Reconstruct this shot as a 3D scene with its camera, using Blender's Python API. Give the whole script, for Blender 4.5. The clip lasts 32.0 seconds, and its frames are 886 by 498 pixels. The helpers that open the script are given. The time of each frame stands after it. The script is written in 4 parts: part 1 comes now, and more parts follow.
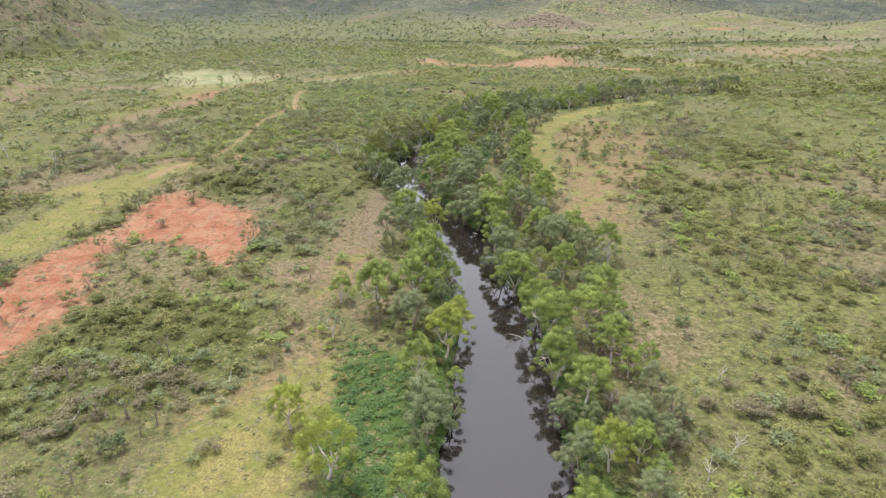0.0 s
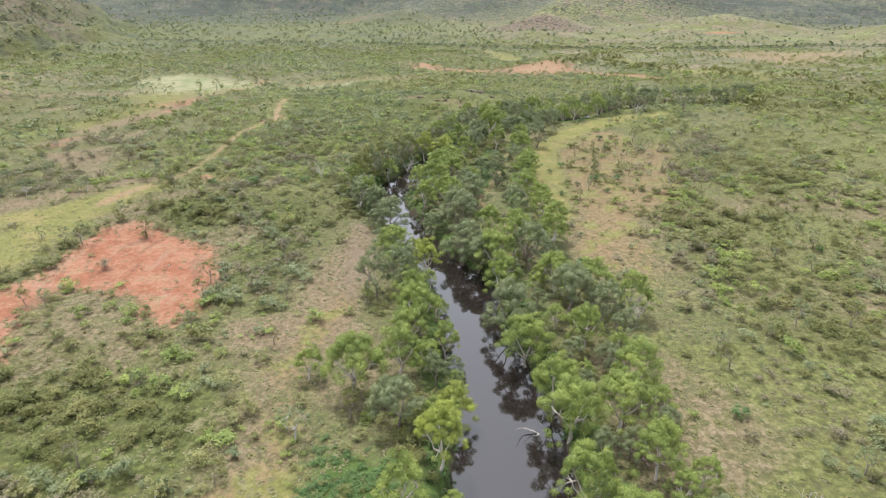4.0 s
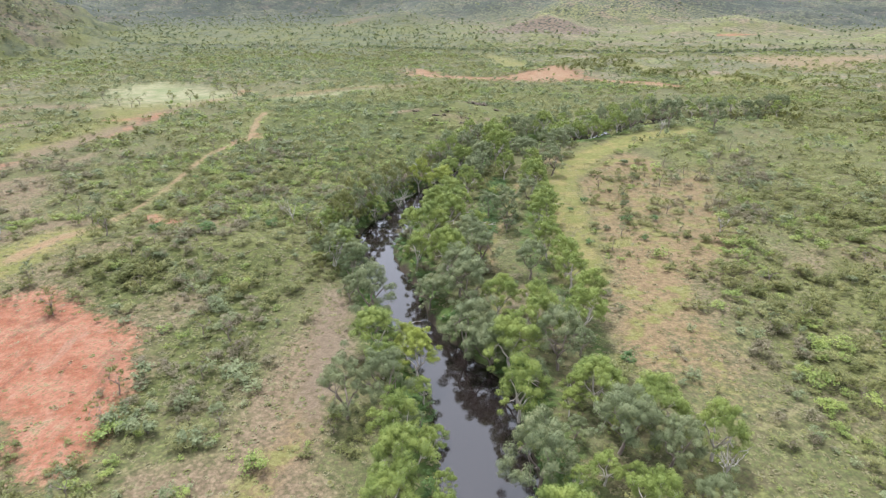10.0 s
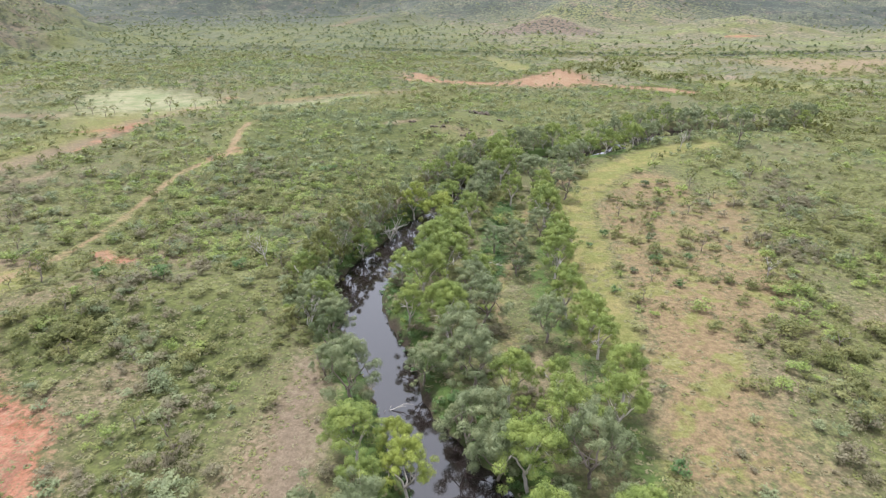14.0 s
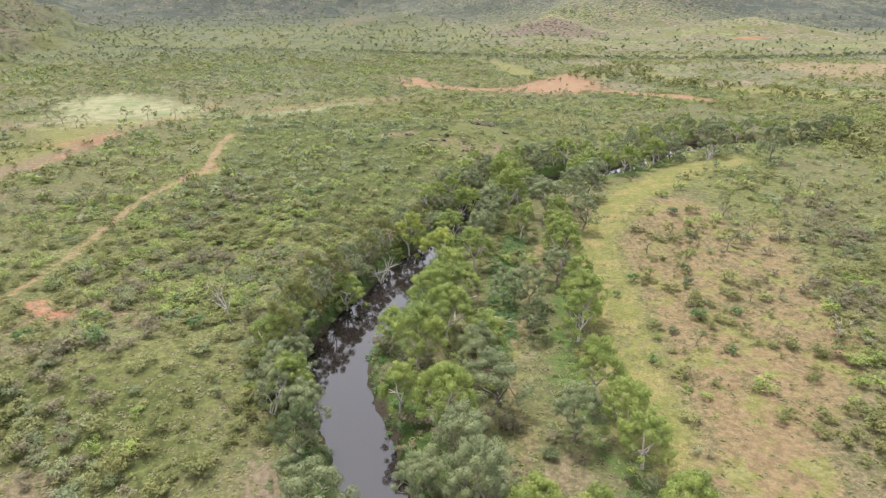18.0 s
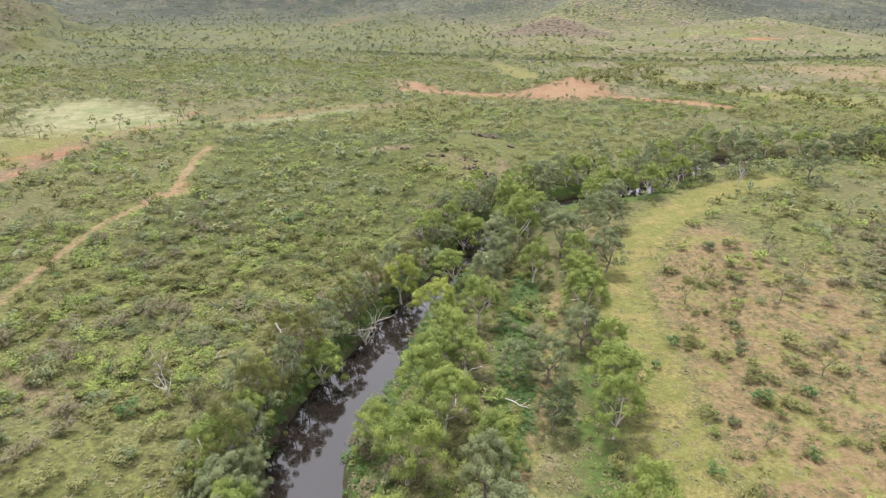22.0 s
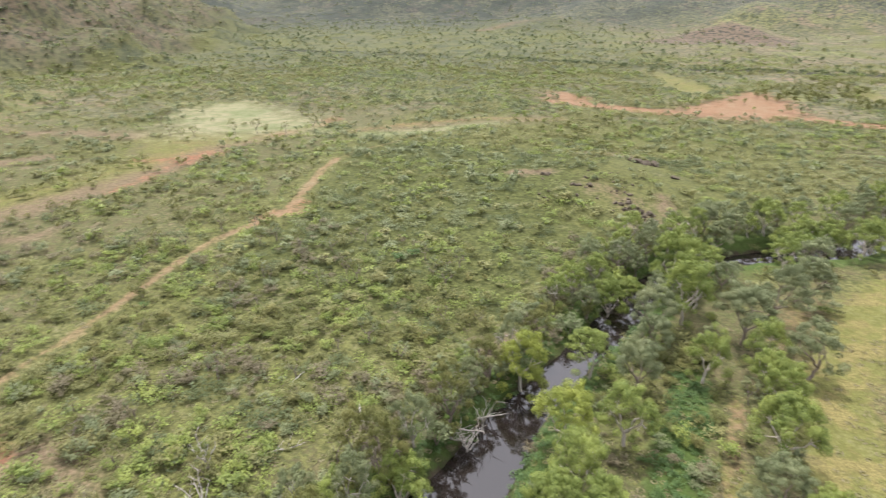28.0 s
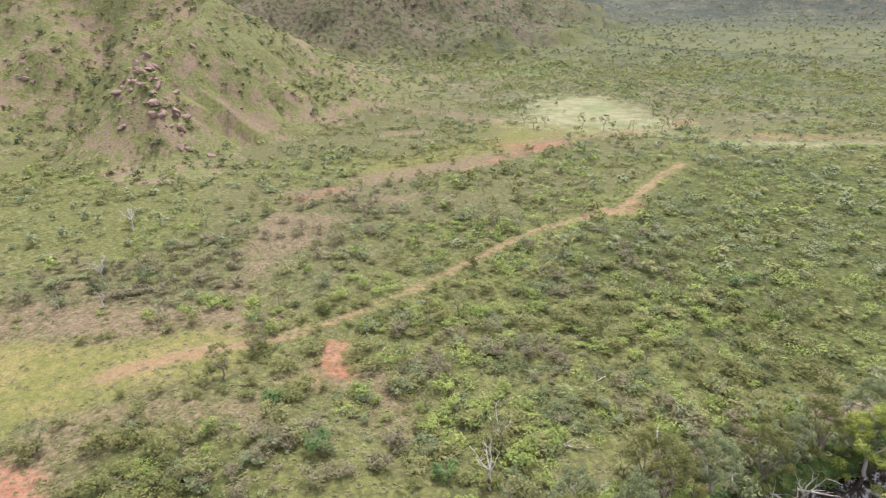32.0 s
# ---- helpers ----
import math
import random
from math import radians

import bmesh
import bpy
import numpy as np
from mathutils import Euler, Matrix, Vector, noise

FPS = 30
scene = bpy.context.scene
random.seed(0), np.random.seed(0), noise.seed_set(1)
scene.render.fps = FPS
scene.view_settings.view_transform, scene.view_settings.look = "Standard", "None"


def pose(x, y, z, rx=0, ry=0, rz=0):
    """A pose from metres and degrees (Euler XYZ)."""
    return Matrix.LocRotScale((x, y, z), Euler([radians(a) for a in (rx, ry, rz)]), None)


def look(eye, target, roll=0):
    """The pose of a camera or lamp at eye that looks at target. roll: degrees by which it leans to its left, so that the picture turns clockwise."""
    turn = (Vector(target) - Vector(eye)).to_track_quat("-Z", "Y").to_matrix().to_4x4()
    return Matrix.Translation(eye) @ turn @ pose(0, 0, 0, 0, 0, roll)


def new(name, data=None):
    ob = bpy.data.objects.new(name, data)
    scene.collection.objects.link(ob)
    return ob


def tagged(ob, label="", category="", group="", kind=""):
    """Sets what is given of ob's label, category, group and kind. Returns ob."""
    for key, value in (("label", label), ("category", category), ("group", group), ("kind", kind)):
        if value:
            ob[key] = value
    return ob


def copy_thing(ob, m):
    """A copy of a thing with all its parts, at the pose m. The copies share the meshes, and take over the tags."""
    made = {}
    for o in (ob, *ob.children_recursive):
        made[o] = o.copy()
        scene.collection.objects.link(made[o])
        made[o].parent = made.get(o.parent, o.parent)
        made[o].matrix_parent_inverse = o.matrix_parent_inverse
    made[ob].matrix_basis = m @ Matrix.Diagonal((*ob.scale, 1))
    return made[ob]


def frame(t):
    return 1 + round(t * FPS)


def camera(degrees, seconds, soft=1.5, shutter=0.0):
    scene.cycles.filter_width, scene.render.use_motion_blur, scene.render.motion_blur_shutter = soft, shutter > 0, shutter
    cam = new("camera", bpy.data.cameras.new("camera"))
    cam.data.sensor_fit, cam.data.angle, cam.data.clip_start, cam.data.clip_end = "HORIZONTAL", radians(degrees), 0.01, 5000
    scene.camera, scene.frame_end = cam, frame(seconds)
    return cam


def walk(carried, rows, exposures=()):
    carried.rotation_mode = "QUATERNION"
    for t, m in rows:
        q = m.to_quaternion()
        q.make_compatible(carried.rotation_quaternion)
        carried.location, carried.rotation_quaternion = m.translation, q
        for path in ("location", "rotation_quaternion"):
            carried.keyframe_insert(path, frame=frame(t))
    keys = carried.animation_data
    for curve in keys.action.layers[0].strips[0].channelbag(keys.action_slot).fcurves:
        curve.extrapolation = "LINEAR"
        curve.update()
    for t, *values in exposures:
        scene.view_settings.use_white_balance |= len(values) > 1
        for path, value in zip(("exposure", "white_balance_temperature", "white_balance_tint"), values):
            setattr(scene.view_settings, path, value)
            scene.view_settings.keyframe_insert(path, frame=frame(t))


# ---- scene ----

cam = camera(71.17, 32.0, soft=1.2, shutter=0.5)
# seconds, x, y, z, yaw to the left, pitch, roll
FLIGHT = [
    (0, -0.00, -0.00, 45.00, 0.00, -23.13, -0.24), (1, 0.04, 5.25, 44.87, 0.07, -23.11, -0.33), (2, 0.01, 10.46, 44.84, 0.05, -23.07, -0.27),
    (2.5, 0.01, 13.02, 44.82, -0.51, -23.08, -0.16), (3, 0.01, 15.56, 44.79, -0.57, -23.07, -0.07), (3.5, 0.02, 18.09, 44.77, -0.58, -23.01, 0.09),
    (5.5, 0.22, 28.23, 44.78, -0.60, -23.09, 0.08), (6, 0.28, 30.76, 44.76, -0.63, -23.10, 0.06), (7, 0.40, 35.89, 44.71, -0.60, -23.05, 0.01),
    (8, 0.45, 40.99, 44.56, -0.62, -23.02, -0.01), (9, 0.51, 45.93, 44.43, -0.64, -22.96, 0.00), (10, 0.54, 50.90, 44.41, -0.64, -22.95, 0.01),
    (11, 0.70, 55.85, 44.43, -0.63, -22.93, -0.07), (12, 0.85, 60.79, 44.38, -0.61, -22.94, -0.01), (13, 0.97, 65.68, 44.34, -0.63, -22.95, -0.01),
    (14, 1.06, 70.73, 44.35, -0.66, -22.97, 0.05), (14.5, 1.11, 73.27, 44.37, -0.65, -22.95, 0.01), (16.5, 1.18, 82.99, 44.32, -0.67, -22.98, 0.11),
    (17, 1.23, 85.43, 44.31, -0.66, -22.96, 0.13), (18, 1.37, 90.32, 44.30, -0.65, -22.97, 0.12), (19, 1.48, 95.26, 44.31, -0.67, -23.00, 0.15),
    (20, 1.58, 100.21, 44.28, -0.69, -23.05, 0.17), (21, 1.63, 105.22, 44.20, -0.72, -23.06, 0.27), (22, 1.73, 110.17, 44.09, -0.73, -23.08, 0.26),
    (23, 1.74, 115.21, 43.97, -0.78, -23.09, 0.25), (23.5, 1.77, 117.74, 43.93, -1.14, -23.12, 0.25), (24, 1.81, 120.25, 43.90, -2.36, -23.14, 0.41),
    (24.5, 1.83, 122.73, 43.86, -4.06, -23.10, 0.48), (26.5, 1.25, 131.18, 43.34, -4.93, -22.76, 0.83), (27, 1.22, 132.01, 43.29, 0.77, -22.72, 0.52),
    (27.5, 1.20, 132.58, 43.23, 6.80, -22.72, 0.26), (28, 1.20, 132.84, 43.18, 12.92, -22.73, -0.07), (28.5, 1.24, 132.89, 43.14, 18.96, -22.79, -0.25),
    (29, 1.28, 132.82, 43.12, 24.78, -22.83, -0.31), (29.5, 1.28, 132.73, 43.11, 30.59, -22.84, -0.53), (30, 1.23, 132.66, 43.10, 36.45, -22.87, -0.67),
    (30.5, 1.10, 132.68, 43.09, 40.81, -22.94, -0.81), (31, 0.86, 132.84, 43.09, 41.57, -22.92, -0.83), (31.5, 0.49, 133.11, 43.09, 42.33, -22.90, -0.86),
    (32, 0.03, 133.44, 43.10, 44.30, -22.76, -0.96),
]
walk(cam, [(t, pose(x, y, z, 0, 0, yaw) @ pose(0, 0, 0, 90 + pitch) @ pose(0, 0, 0, 0, 0, roll))
           for t, x, y, z, yaw, pitch, roll in FLIGHT], exposures=[(0, 1.22, 6400, 9), (3, 1.23, 6250, 9), (6, 1.25, 6080, 9), (11, 1.3, 5900, 11), (14, 1.3, 5950, 11), (17, 1.3, 6250, 11), (21, 1.26, 6450, 11), (24, 1.23, 6420, 12), (28, 1.23, 6400, 13), (32, 1.25, 6300, 14)])

# ---- light: a bright, thinly overcast sky ----
world = bpy.data.worlds.new("sky")
scene.world = world
world.use_nodes = True
wn, wl = world.node_tree.nodes, world.node_tree.links
wn.clear()
SUN_UP, SUN_TURN = radians(68), radians(330)
sky = wn.new("ShaderNodeTexSky")
sky.sky_type, sky.sun_disc, sky.sun_elevation, sky.sun_rotation = "NISHITA", False, SUN_UP, SUN_TURN
sky.air_density, sky.dust_density, sky.ozone_density = 1.0, 4.0, 1.0
cloud = wn.new("ShaderNodeHueSaturation")
cloud.inputs["Saturation"].default_value = 0.2
veil = wn.new("ShaderNodeMix")
veil.data_type = "RGBA"
veil.inputs[0].default_value = 0.6
veil.inputs[7].default_value = (11.0, 11.2, 12.2, 1)
back = wn.new("ShaderNodeBackground")
back.inputs["Strength"].default_value = 0.1
out = wn.new("ShaderNodeOutputWorld")
wl.new(sky.outputs["Color"], cloud.inputs["Color"])
wl.new(cloud.outputs["Color"], veil.inputs[6])
wl.new(veil.outputs[2], back.inputs["Color"])
wl.new(back.outputs["Background"], out.inputs["Surface"])
sun_data = bpy.data.lights.new("sun", "SUN")
sun_data.energy, sun_data.angle, sun_data.color = 2.9, radians(9), (1.0, 0.97, 0.94)
sun = new("sun", sun_data)
# the sky's sun_rotation turns clockwise from +y as seen from above
sun_way = Vector((math.sin(SUN_TURN) * math.cos(SUN_UP), math.cos(SUN_TURN) * math.cos(SUN_UP), math.sin(SUN_UP)))
sun.matrix_world = look(sun_way * 400 + Vector((0, 150, 0)), (0, 150, 0))

# ---- materials ----


def material(name):
    m = bpy.data.materials.new(name)
    m.use_nodes = True
    n = m.node_tree.nodes
    n.clear()
    return m, n, m.node_tree.links


def mix(n, l, a, b, fac, blend="MIX"):
    node = n.new("ShaderNodeMix")
    node.data_type, node.blend_type = "RGBA", blend
    for socket, value in ((node.inputs[0], fac), (node.inputs[6], a), (node.inputs[7], b)):
        if hasattr(value, "is_linked"):
            l.new(value, socket)
        elif isinstance(value, (int, float)):
            socket.default_value = value
        else:
            socket.default_value = (*value, 1)
    return node.outputs[2]


def noise_tex(n, l, where, scale, detail=4.0, rough=0.6, distort=0.0):
    node = n.new("ShaderNodeTexNoise")
    node.inputs["Scale"].default_value = scale
    node.inputs["Detail"].default_value = detail
    node.inputs["Roughness"].default_value = rough
    node.inputs["Distortion"].default_value = distort
    l.new(where, node.inputs["Vector"])
    return node.outputs["Fac"]


def tufts(n, l, where, scale):
    """Distance from the middle of the nearest tuft."""
    node = n.new("ShaderNodeTexVoronoi")
    node.inputs["Scale"].default_value = scale
    l.new(where, node.inputs["Vector"])
    return node.outputs["Distance"], node.outputs["Color"]


def remap(n, l, value, a, b, lo=0.0, hi=1.0):
    node = n.new("ShaderNodeMapRange")
    node.interpolation_type = "SMOOTHSTEP"
    l.new(value, node.inputs[0])
    for k, v in zip((1, 2, 3, 4), (a, b, lo, hi)):
        node.inputs[k].default_value = v
    return node.outputs[0]


def calc(n, l, op, a, b):
    node = n.new("ShaderNodeMath")
    node.operation = op
    for k, v in ((0, a), (1, b)):
        if hasattr(v, "is_linked"):
            l.new(v, node.inputs[k])
        else:
            node.inputs[k].default_value = v
    return node.outputs[0]


def finish(m, n, l, color, rough=0.9, bump=None, strength=0.4, distance=0.1, spec=0.2):
    p = n.new("ShaderNodeBsdfPrincipled")
    p.inputs["Roughness"].default_value = rough
    p.inputs["Specular IOR Level"].default_value = spec
    if hasattr(color, "is_linked"):
        l.new(color, p.inputs["Base Color"])
    else:
        p.inputs["Base Color"].default_value = (*color, 1)
    if bump is not None:
        b = n.new("ShaderNodeBump")
        b.inputs["Strength"].default_value, b.inputs["Distance"].default_value = strength, distance
        l.new(bump, b.inputs["Height"])
        l.new(b.outputs[0], p.inputs["Normal"])
    o = n.new("ShaderNodeOutputMaterial")
    l.new(p.outputs[0], o.inputs["Surface"])
    return p, o


def ground_material():
    m, n, l = material("savanna_soil_and_grass")
    where = n.new("ShaderNodeNewGeometry").outputs["Position"]

    def mask(name):
        a = n.new("ShaderNodeAttribute")
        a.attribute_name = name
        return a.outputs["Fac"]

    big = noise_tex(n, l, where, 0.035, 5, 0.6)
    mid = noise_tex(n, l, where, 0.2, 5, 0.65)
    fine = noise_tex(n, l, where, 1.1, 6, 0.72)
    grit = noise_tex(n, l, where, 4.5, 5, 0.75)
    bent_where = n.new("ShaderNodeVectorMath")
    bent_where.operation = "MULTIPLY_ADD"
    bent_where.inputs[1].default_value = (0.45, 0.45, 0.45)
    swirl = n.new("ShaderNodeTexNoise")
    swirl.inputs["Scale"].default_value = 1.7
    l.new(where, swirl.inputs["Vector"])
    l.new(swirl.outputs["Color"], bent_where.inputs[0])
    l.new(where, bent_where.inputs[2])
    tuft, tuft_tone = tufts(n, l, bent_where.outputs[0], 2.3)
    clump, clump_tone = tufts(n, l, bent_where.outputs[0], 0.55)
    tone_of = n.new("ShaderNodeSeparateColor")
    l.new(tuft_tone, tone_of.inputs[0])
    tone_big = n.new("ShaderNodeSeparateColor")
    l.new(clump_tone, tone_big.inputs[0])
    # dry tussock grass over brown earth, greener in broad patches
    # brown litter between the tufts, dark enough to hold their shade as well
    litter_shade = mix(n, l, (0.06, 0.052, 0.029), (0.108, 0.089, 0.05), fine)
    straw = mix(n, l, (0.092, 0.083, 0.039), (0.134, 0.117, 0.057), tone_of.outputs[0])
    straw = mix(n, l, straw, (0.1, 0.115, 0.04), remap(n, l, tone_of.outputs[1], 0.55, 0.8, 0.0, 0.8))
    color = mix(n, l, straw, litter_shade, remap(n, l, tuft, 0.3, 0.65, 0.0, 0.45))
    green = mix(n, l, (0.05, 0.062, 0.022), (0.1, 0.115, 0.038), remap(n, l, fine, 0.35, 0.65))
    color = mix(n, l, color, green, remap(n, l, mid, 0.42, 0.58, 0.0, 0.65))
    color = mix(n, l, color, green, remap(n, l, tone_big.outputs[0], 0.6, 0.8, 0.0, 0.5))
    color = mix(n, l, color, green, remap(n, l, big, 0.48, 0.68, 0.0, 0.4))
    # gaps between tufts darkened once more, as painted shade over the green
    color = mix(n, l, color, litter_shade, remap(n, l, tuft, 0.34, 0.62, 0.0, 0.35))
    earth = mix(n, l, (0.125, 0.09, 0.058), (0.17, 0.126, 0.084), fine)
    color = mix(n, l, color, earth, remap(n, l, calc(n, l, "ADD", mid, calc(n, l, "MULTIPLY", fine, 0.4)), 0.76, 0.86, 0.0, 0.7))

    def over(color, name, tint, soft=0.22, wobble=1.3, most=1.0):
        w = calc(n, l, "SUBTRACT", calc(n, l, "ADD", calc(n, l, "MULTIPLY", mid, 0.5), calc(n, l, "MULTIPLY", fine, 0.5)), 0.5)
        v = calc(n, l, "ADD", mask(name), calc(n, l, "MULTIPLY", w, wobble * 2))
        return mix(n, l, color, tint, remap(n, l, v, 0.5 - soft, 0.5 + soft, 0.0, most))

    speck = noise_tex(n, l, where, 0.33, 3, 0.6)
    tone = noise_tex(n, l, where, 0.012, 4, 0.6)
    # far grass, its colour shifted to pink-grey to paint in the haze
    plain = mix(n, l, (0.152, 0.13, 0.078), (0.118, 0.116, 0.063), remap(n, l, tone, 0.4, 0.6))
    plain = mix(n, l, plain, (0.2, 0.15, 0.1), remap(n, l, big, 0.54, 0.64))
    plain = mix(n, l, plain, (0.16, 0.165, 0.066), remap(n, l, noise_tex(n, l, where, 0.02, 5, 0.65), 0.52, 0.62))
    woods = mix(n, l, (0.034, 0.039, 0.024), (0.062, 0.068, 0.034), fine)
    color = over(color, "far", mix(n, l, plain, woods, remap(n, l, speck, 0.46, 0.58, 0.0, 0.8)))
    coarse = noise_tex(n, l, where, 0.055, 7, 0.72)
    color = over(color, "wooded", mix(n, l, (0.052, 0.06, 0.033), (0.105, 0.108, 0.052), remap(n, l, coarse, 0.4, 0.6)), soft=0.35)
    color = over(color, "scrub", mix(n, l, (0.055, 0.06, 0.021), (0.128, 0.13, 0.044), remap(n, l, fine, 0.3, 0.7)), most=0.9)
    hoary = mix(n, l, mix(n, l, (0.12, 0.088, 0.054), (0.168, 0.126, 0.08), remap(n, l, fine, 0.3, 0.7)), (0.086, 0.077, 0.038), remap(n, l, tuft, 0.5, 0.75, 0.0, 0.7))
    color = over(color, "deep_scrub", mix(n, l, (0.034, 0.041, 0.013), (0.088, 0.096, 0.03), remap(n, l, fine, 0.3, 0.7)), most=0.9)
    color = over(color, "tan", hoary, soft=0.3)
    yellow = mix(n, l, (0.13, 0.112, 0.04), (0.205, 0.172, 0.068), remap(n, l, grit, 0.35, 0.65))
    color = over(color, "meadow", mix(n, l, yellow, (0.122, 0.122, 0.036), remap(n, l, mid, 0.4, 0.56)), soft=0.3, wobble=1.0, most=0.9)
    color = over(color, "lush", mix(n, l, (0.034, 0.06, 0.015), (0.075, 0.105, 0.027), fine))
    dry = mix(n, l, (0.125, 0.088, 0.046), (0.172, 0.122, 0.068), remap(n, l, fine, 0.3, 0.7))
    color = over(color, "bare", mix(n, l, dry, mix(n, l, straw, (0.125, 0.125, 0.036), remap(n, l, mid, 0.35, 0.55)), calc(n, l, "MAXIMUM", remap(n, l, tuft, 0.4, 0.2, 0.0, 0.45), remap(n, l, mid, 0.5, 0.6, 0.0, 0.8))))
    color = over(color, "gravel", mix(n, l, mix(n, l, (0.105, 0.079, 0.052), (0.165, 0.125, 0.085), grit), (0.07, 0.06, 0.04), remap(n, l, tuft, 0.25, 0.1, 0.0, 0.7)))
    red = mix(n, l, (0.19, 0.076, 0.042), (0.245, 0.118, 0.074), remap(n, l, mid, 0.38, 0.62))
    red = mix(n, l, red, (0.225, 0.145, 0.1), remap(n, l, fine, 0.5, 0.75, 0.0, 0.55))
    streak = n.new("ShaderNodeVectorMath")
    streak.operation = "MULTIPLY"
    streak.inputs[1].default_value = (1.0, 0.28, 1.0)
    l.new(where, streak.inputs[0])
    wash = noise_tex(n, l, streak.outputs[0], 0.3, 6, 0.65, 1.2)
    red = mix(n, l, red, (0.24, 0.165, 0.115), remap(n, l, wash, 0.54, 0.7, 0.0, 0.55))
    red = mix(n, l, red, (0.13, 0.062, 0.04), remap(n, l, wash, 0.45, 0.36, 0.0, 0.6))
    color = over(color, "red", mix(n, l, red, mix(n, l, straw, (0.07, 0.075, 0.035), fine), remap(n, l, calc(n, l, "SUBTRACT", tuft, calc(n, l, "MULTIPLY", mid, 0.6)), 0.1, -0.08, 0.0, 0.6)))
    color = over(color, "track", mix(n, l, (0.185, 0.113, 0.058), (0.205, 0.152, 0.095), mid), wobble=0.9, most=0.8)
    hay = mix(n, l, mix(n, l, (0.165, 0.172, 0.085), (0.235, 0.215, 0.13), remap(n, l, mid, 0.38, 0.6)), (0.12, 0.125, 0.056), remap(n, l, fine, 0.5, 0.66, 0.0, 0.8))
    color = over(color, "pale", mix(n, l, hay, (0.13, 0.155, 0.068), remap(n, l, big, 0.5, 0.62, 0.0, 0.7)), soft=0.42, wobble=1.7, most=0.88)
    slope = mix(n, l, (0.145, 0.146, 0.06), (0.175, 0.132, 0.09), remap(n, l, big, 0.48, 0.62))
    slope = mix(n, l, slope, (0.175, 0.168, 0.075), remap(n, l, coarse, 0.46, 0.6))
    color = over(color, "crest", mix(n, l, slope, (0.034, 0.039, 0.026), remap(n, l, speck, 0.48, 0.58, 0.0, 0.85)), wobble=1.0)
    color = over(color, "knob", mix(n, l, mix(n, l, (0.1, 0.075, 0.055), (0.17, 0.13, 0.09), mid), (0.04, 0.042, 0.03), remap(n, l, speck, 0.5, 0.58)), wobble=0.8)
    # remotest land in grey-green, with the air's haze mixed into its colours
    remote_haze = mix(n, l, (0.055, 0.062, 0.048), (0.098, 0.1, 0.068), remap(n, l, tone, 0.42, 0.6))
    remote_haze = mix(n, l, remote_haze, (0.1, 0.085, 0.068), remap(n, l, big, 0.52, 0.64, 0.0, 0.8))
    remote_haze = mix(n, l, remote_haze, (0.045, 0.053, 0.042), remap(n, l, coarse, 0.52, 0.6))
    remote_haze = mix(n, l, remote_haze, (0.13, 0.128, 0.08), remap(n, l, coarse, 0.46, 0.38, 0.0, 0.85))
    color = over(color, "distant", mix(n, l, remote_haze, (0.035, 0.04, 0.032), remap(n, l, speck, 0.46, 0.56, 0.0, 0.8)), wobble=1.2)
    brown = mix(n, l, (0.115, 0.092, 0.06), (0.1, 0.1, 0.05), remap(n, l, coarse, 0.42, 0.58))
    color = over(color, "back_hill", mix(n, l, brown, (0.045, 0.046, 0.03), remap(n, l, speck, 0.46, 0.58, 0.0, 0.8)), wobble=0.8)
    color = over(color, "belt", mix(n, l, (0.025, 0.025, 0.022), (0.05, 0.05, 0.036), fine), wobble=0.8)
    stony = mix(n, l, (0.13, 0.094, 0.066), (0.21, 0.15, 0.108), remap(n, l, grit, 0.3, 0.7))
    grassy = mix(n, l, (0.078, 0.085, 0.034), (0.135, 0.134, 0.054), remap(n, l, fine, 0.3, 0.7))
    grassy = mix(n, l, grassy, (0.165, 0.17, 0.055), remap(n, l, big, 0.48, 0.62, 0.0, 0.5))
    color = over(color, "hill", mix(n, l, grassy, stony, remap(n, l, calc(n, l, "ADD", calc(n, l, "MULTIPLY", big, 0.4), calc(n, l, "ADD", calc(n, l, "MULTIPLY", mid, 0.4), calc(n, l, "MULTIPLY", fine, 0.2))), 0.485, 0.57, 0.0, 0.9)))
    # random tone from grit and fine; tuft paints shade into the gaps
    relief = calc(n, l, "MULTIPLY", remap(n, l, grit, 0.34, 0.66, 0.7, 0.98), calc(n, l, "MULTIPLY", remap(n, l, tuft, 0.12, 0.62, 1.05, 0.93), remap(n, l, fine, 0.35, 0.65, 0.86, 1.14)))
    shade = n.new("ShaderNodeCombineColor")
    for k in range(3):
        l.new(relief, shade.inputs[k])
    color = mix(n, l, color, shade.outputs[0], 0.85, "MULTIPLY")
    color = over(color, "mud", mix(n, l, (0.022, 0.018, 0.013), (0.05, 0.038, 0.026), fine))
    finish(m, n, l, color, 0.95, calc(n, l, "SUBTRACT", calc(n, l, "ADD", fine, calc(n, l, "MULTIPLY", grit, 0.4)), calc(n, l, "MULTIPLY", tuft, 0.8)), 0.5, 0.25, 0.1)
    return m


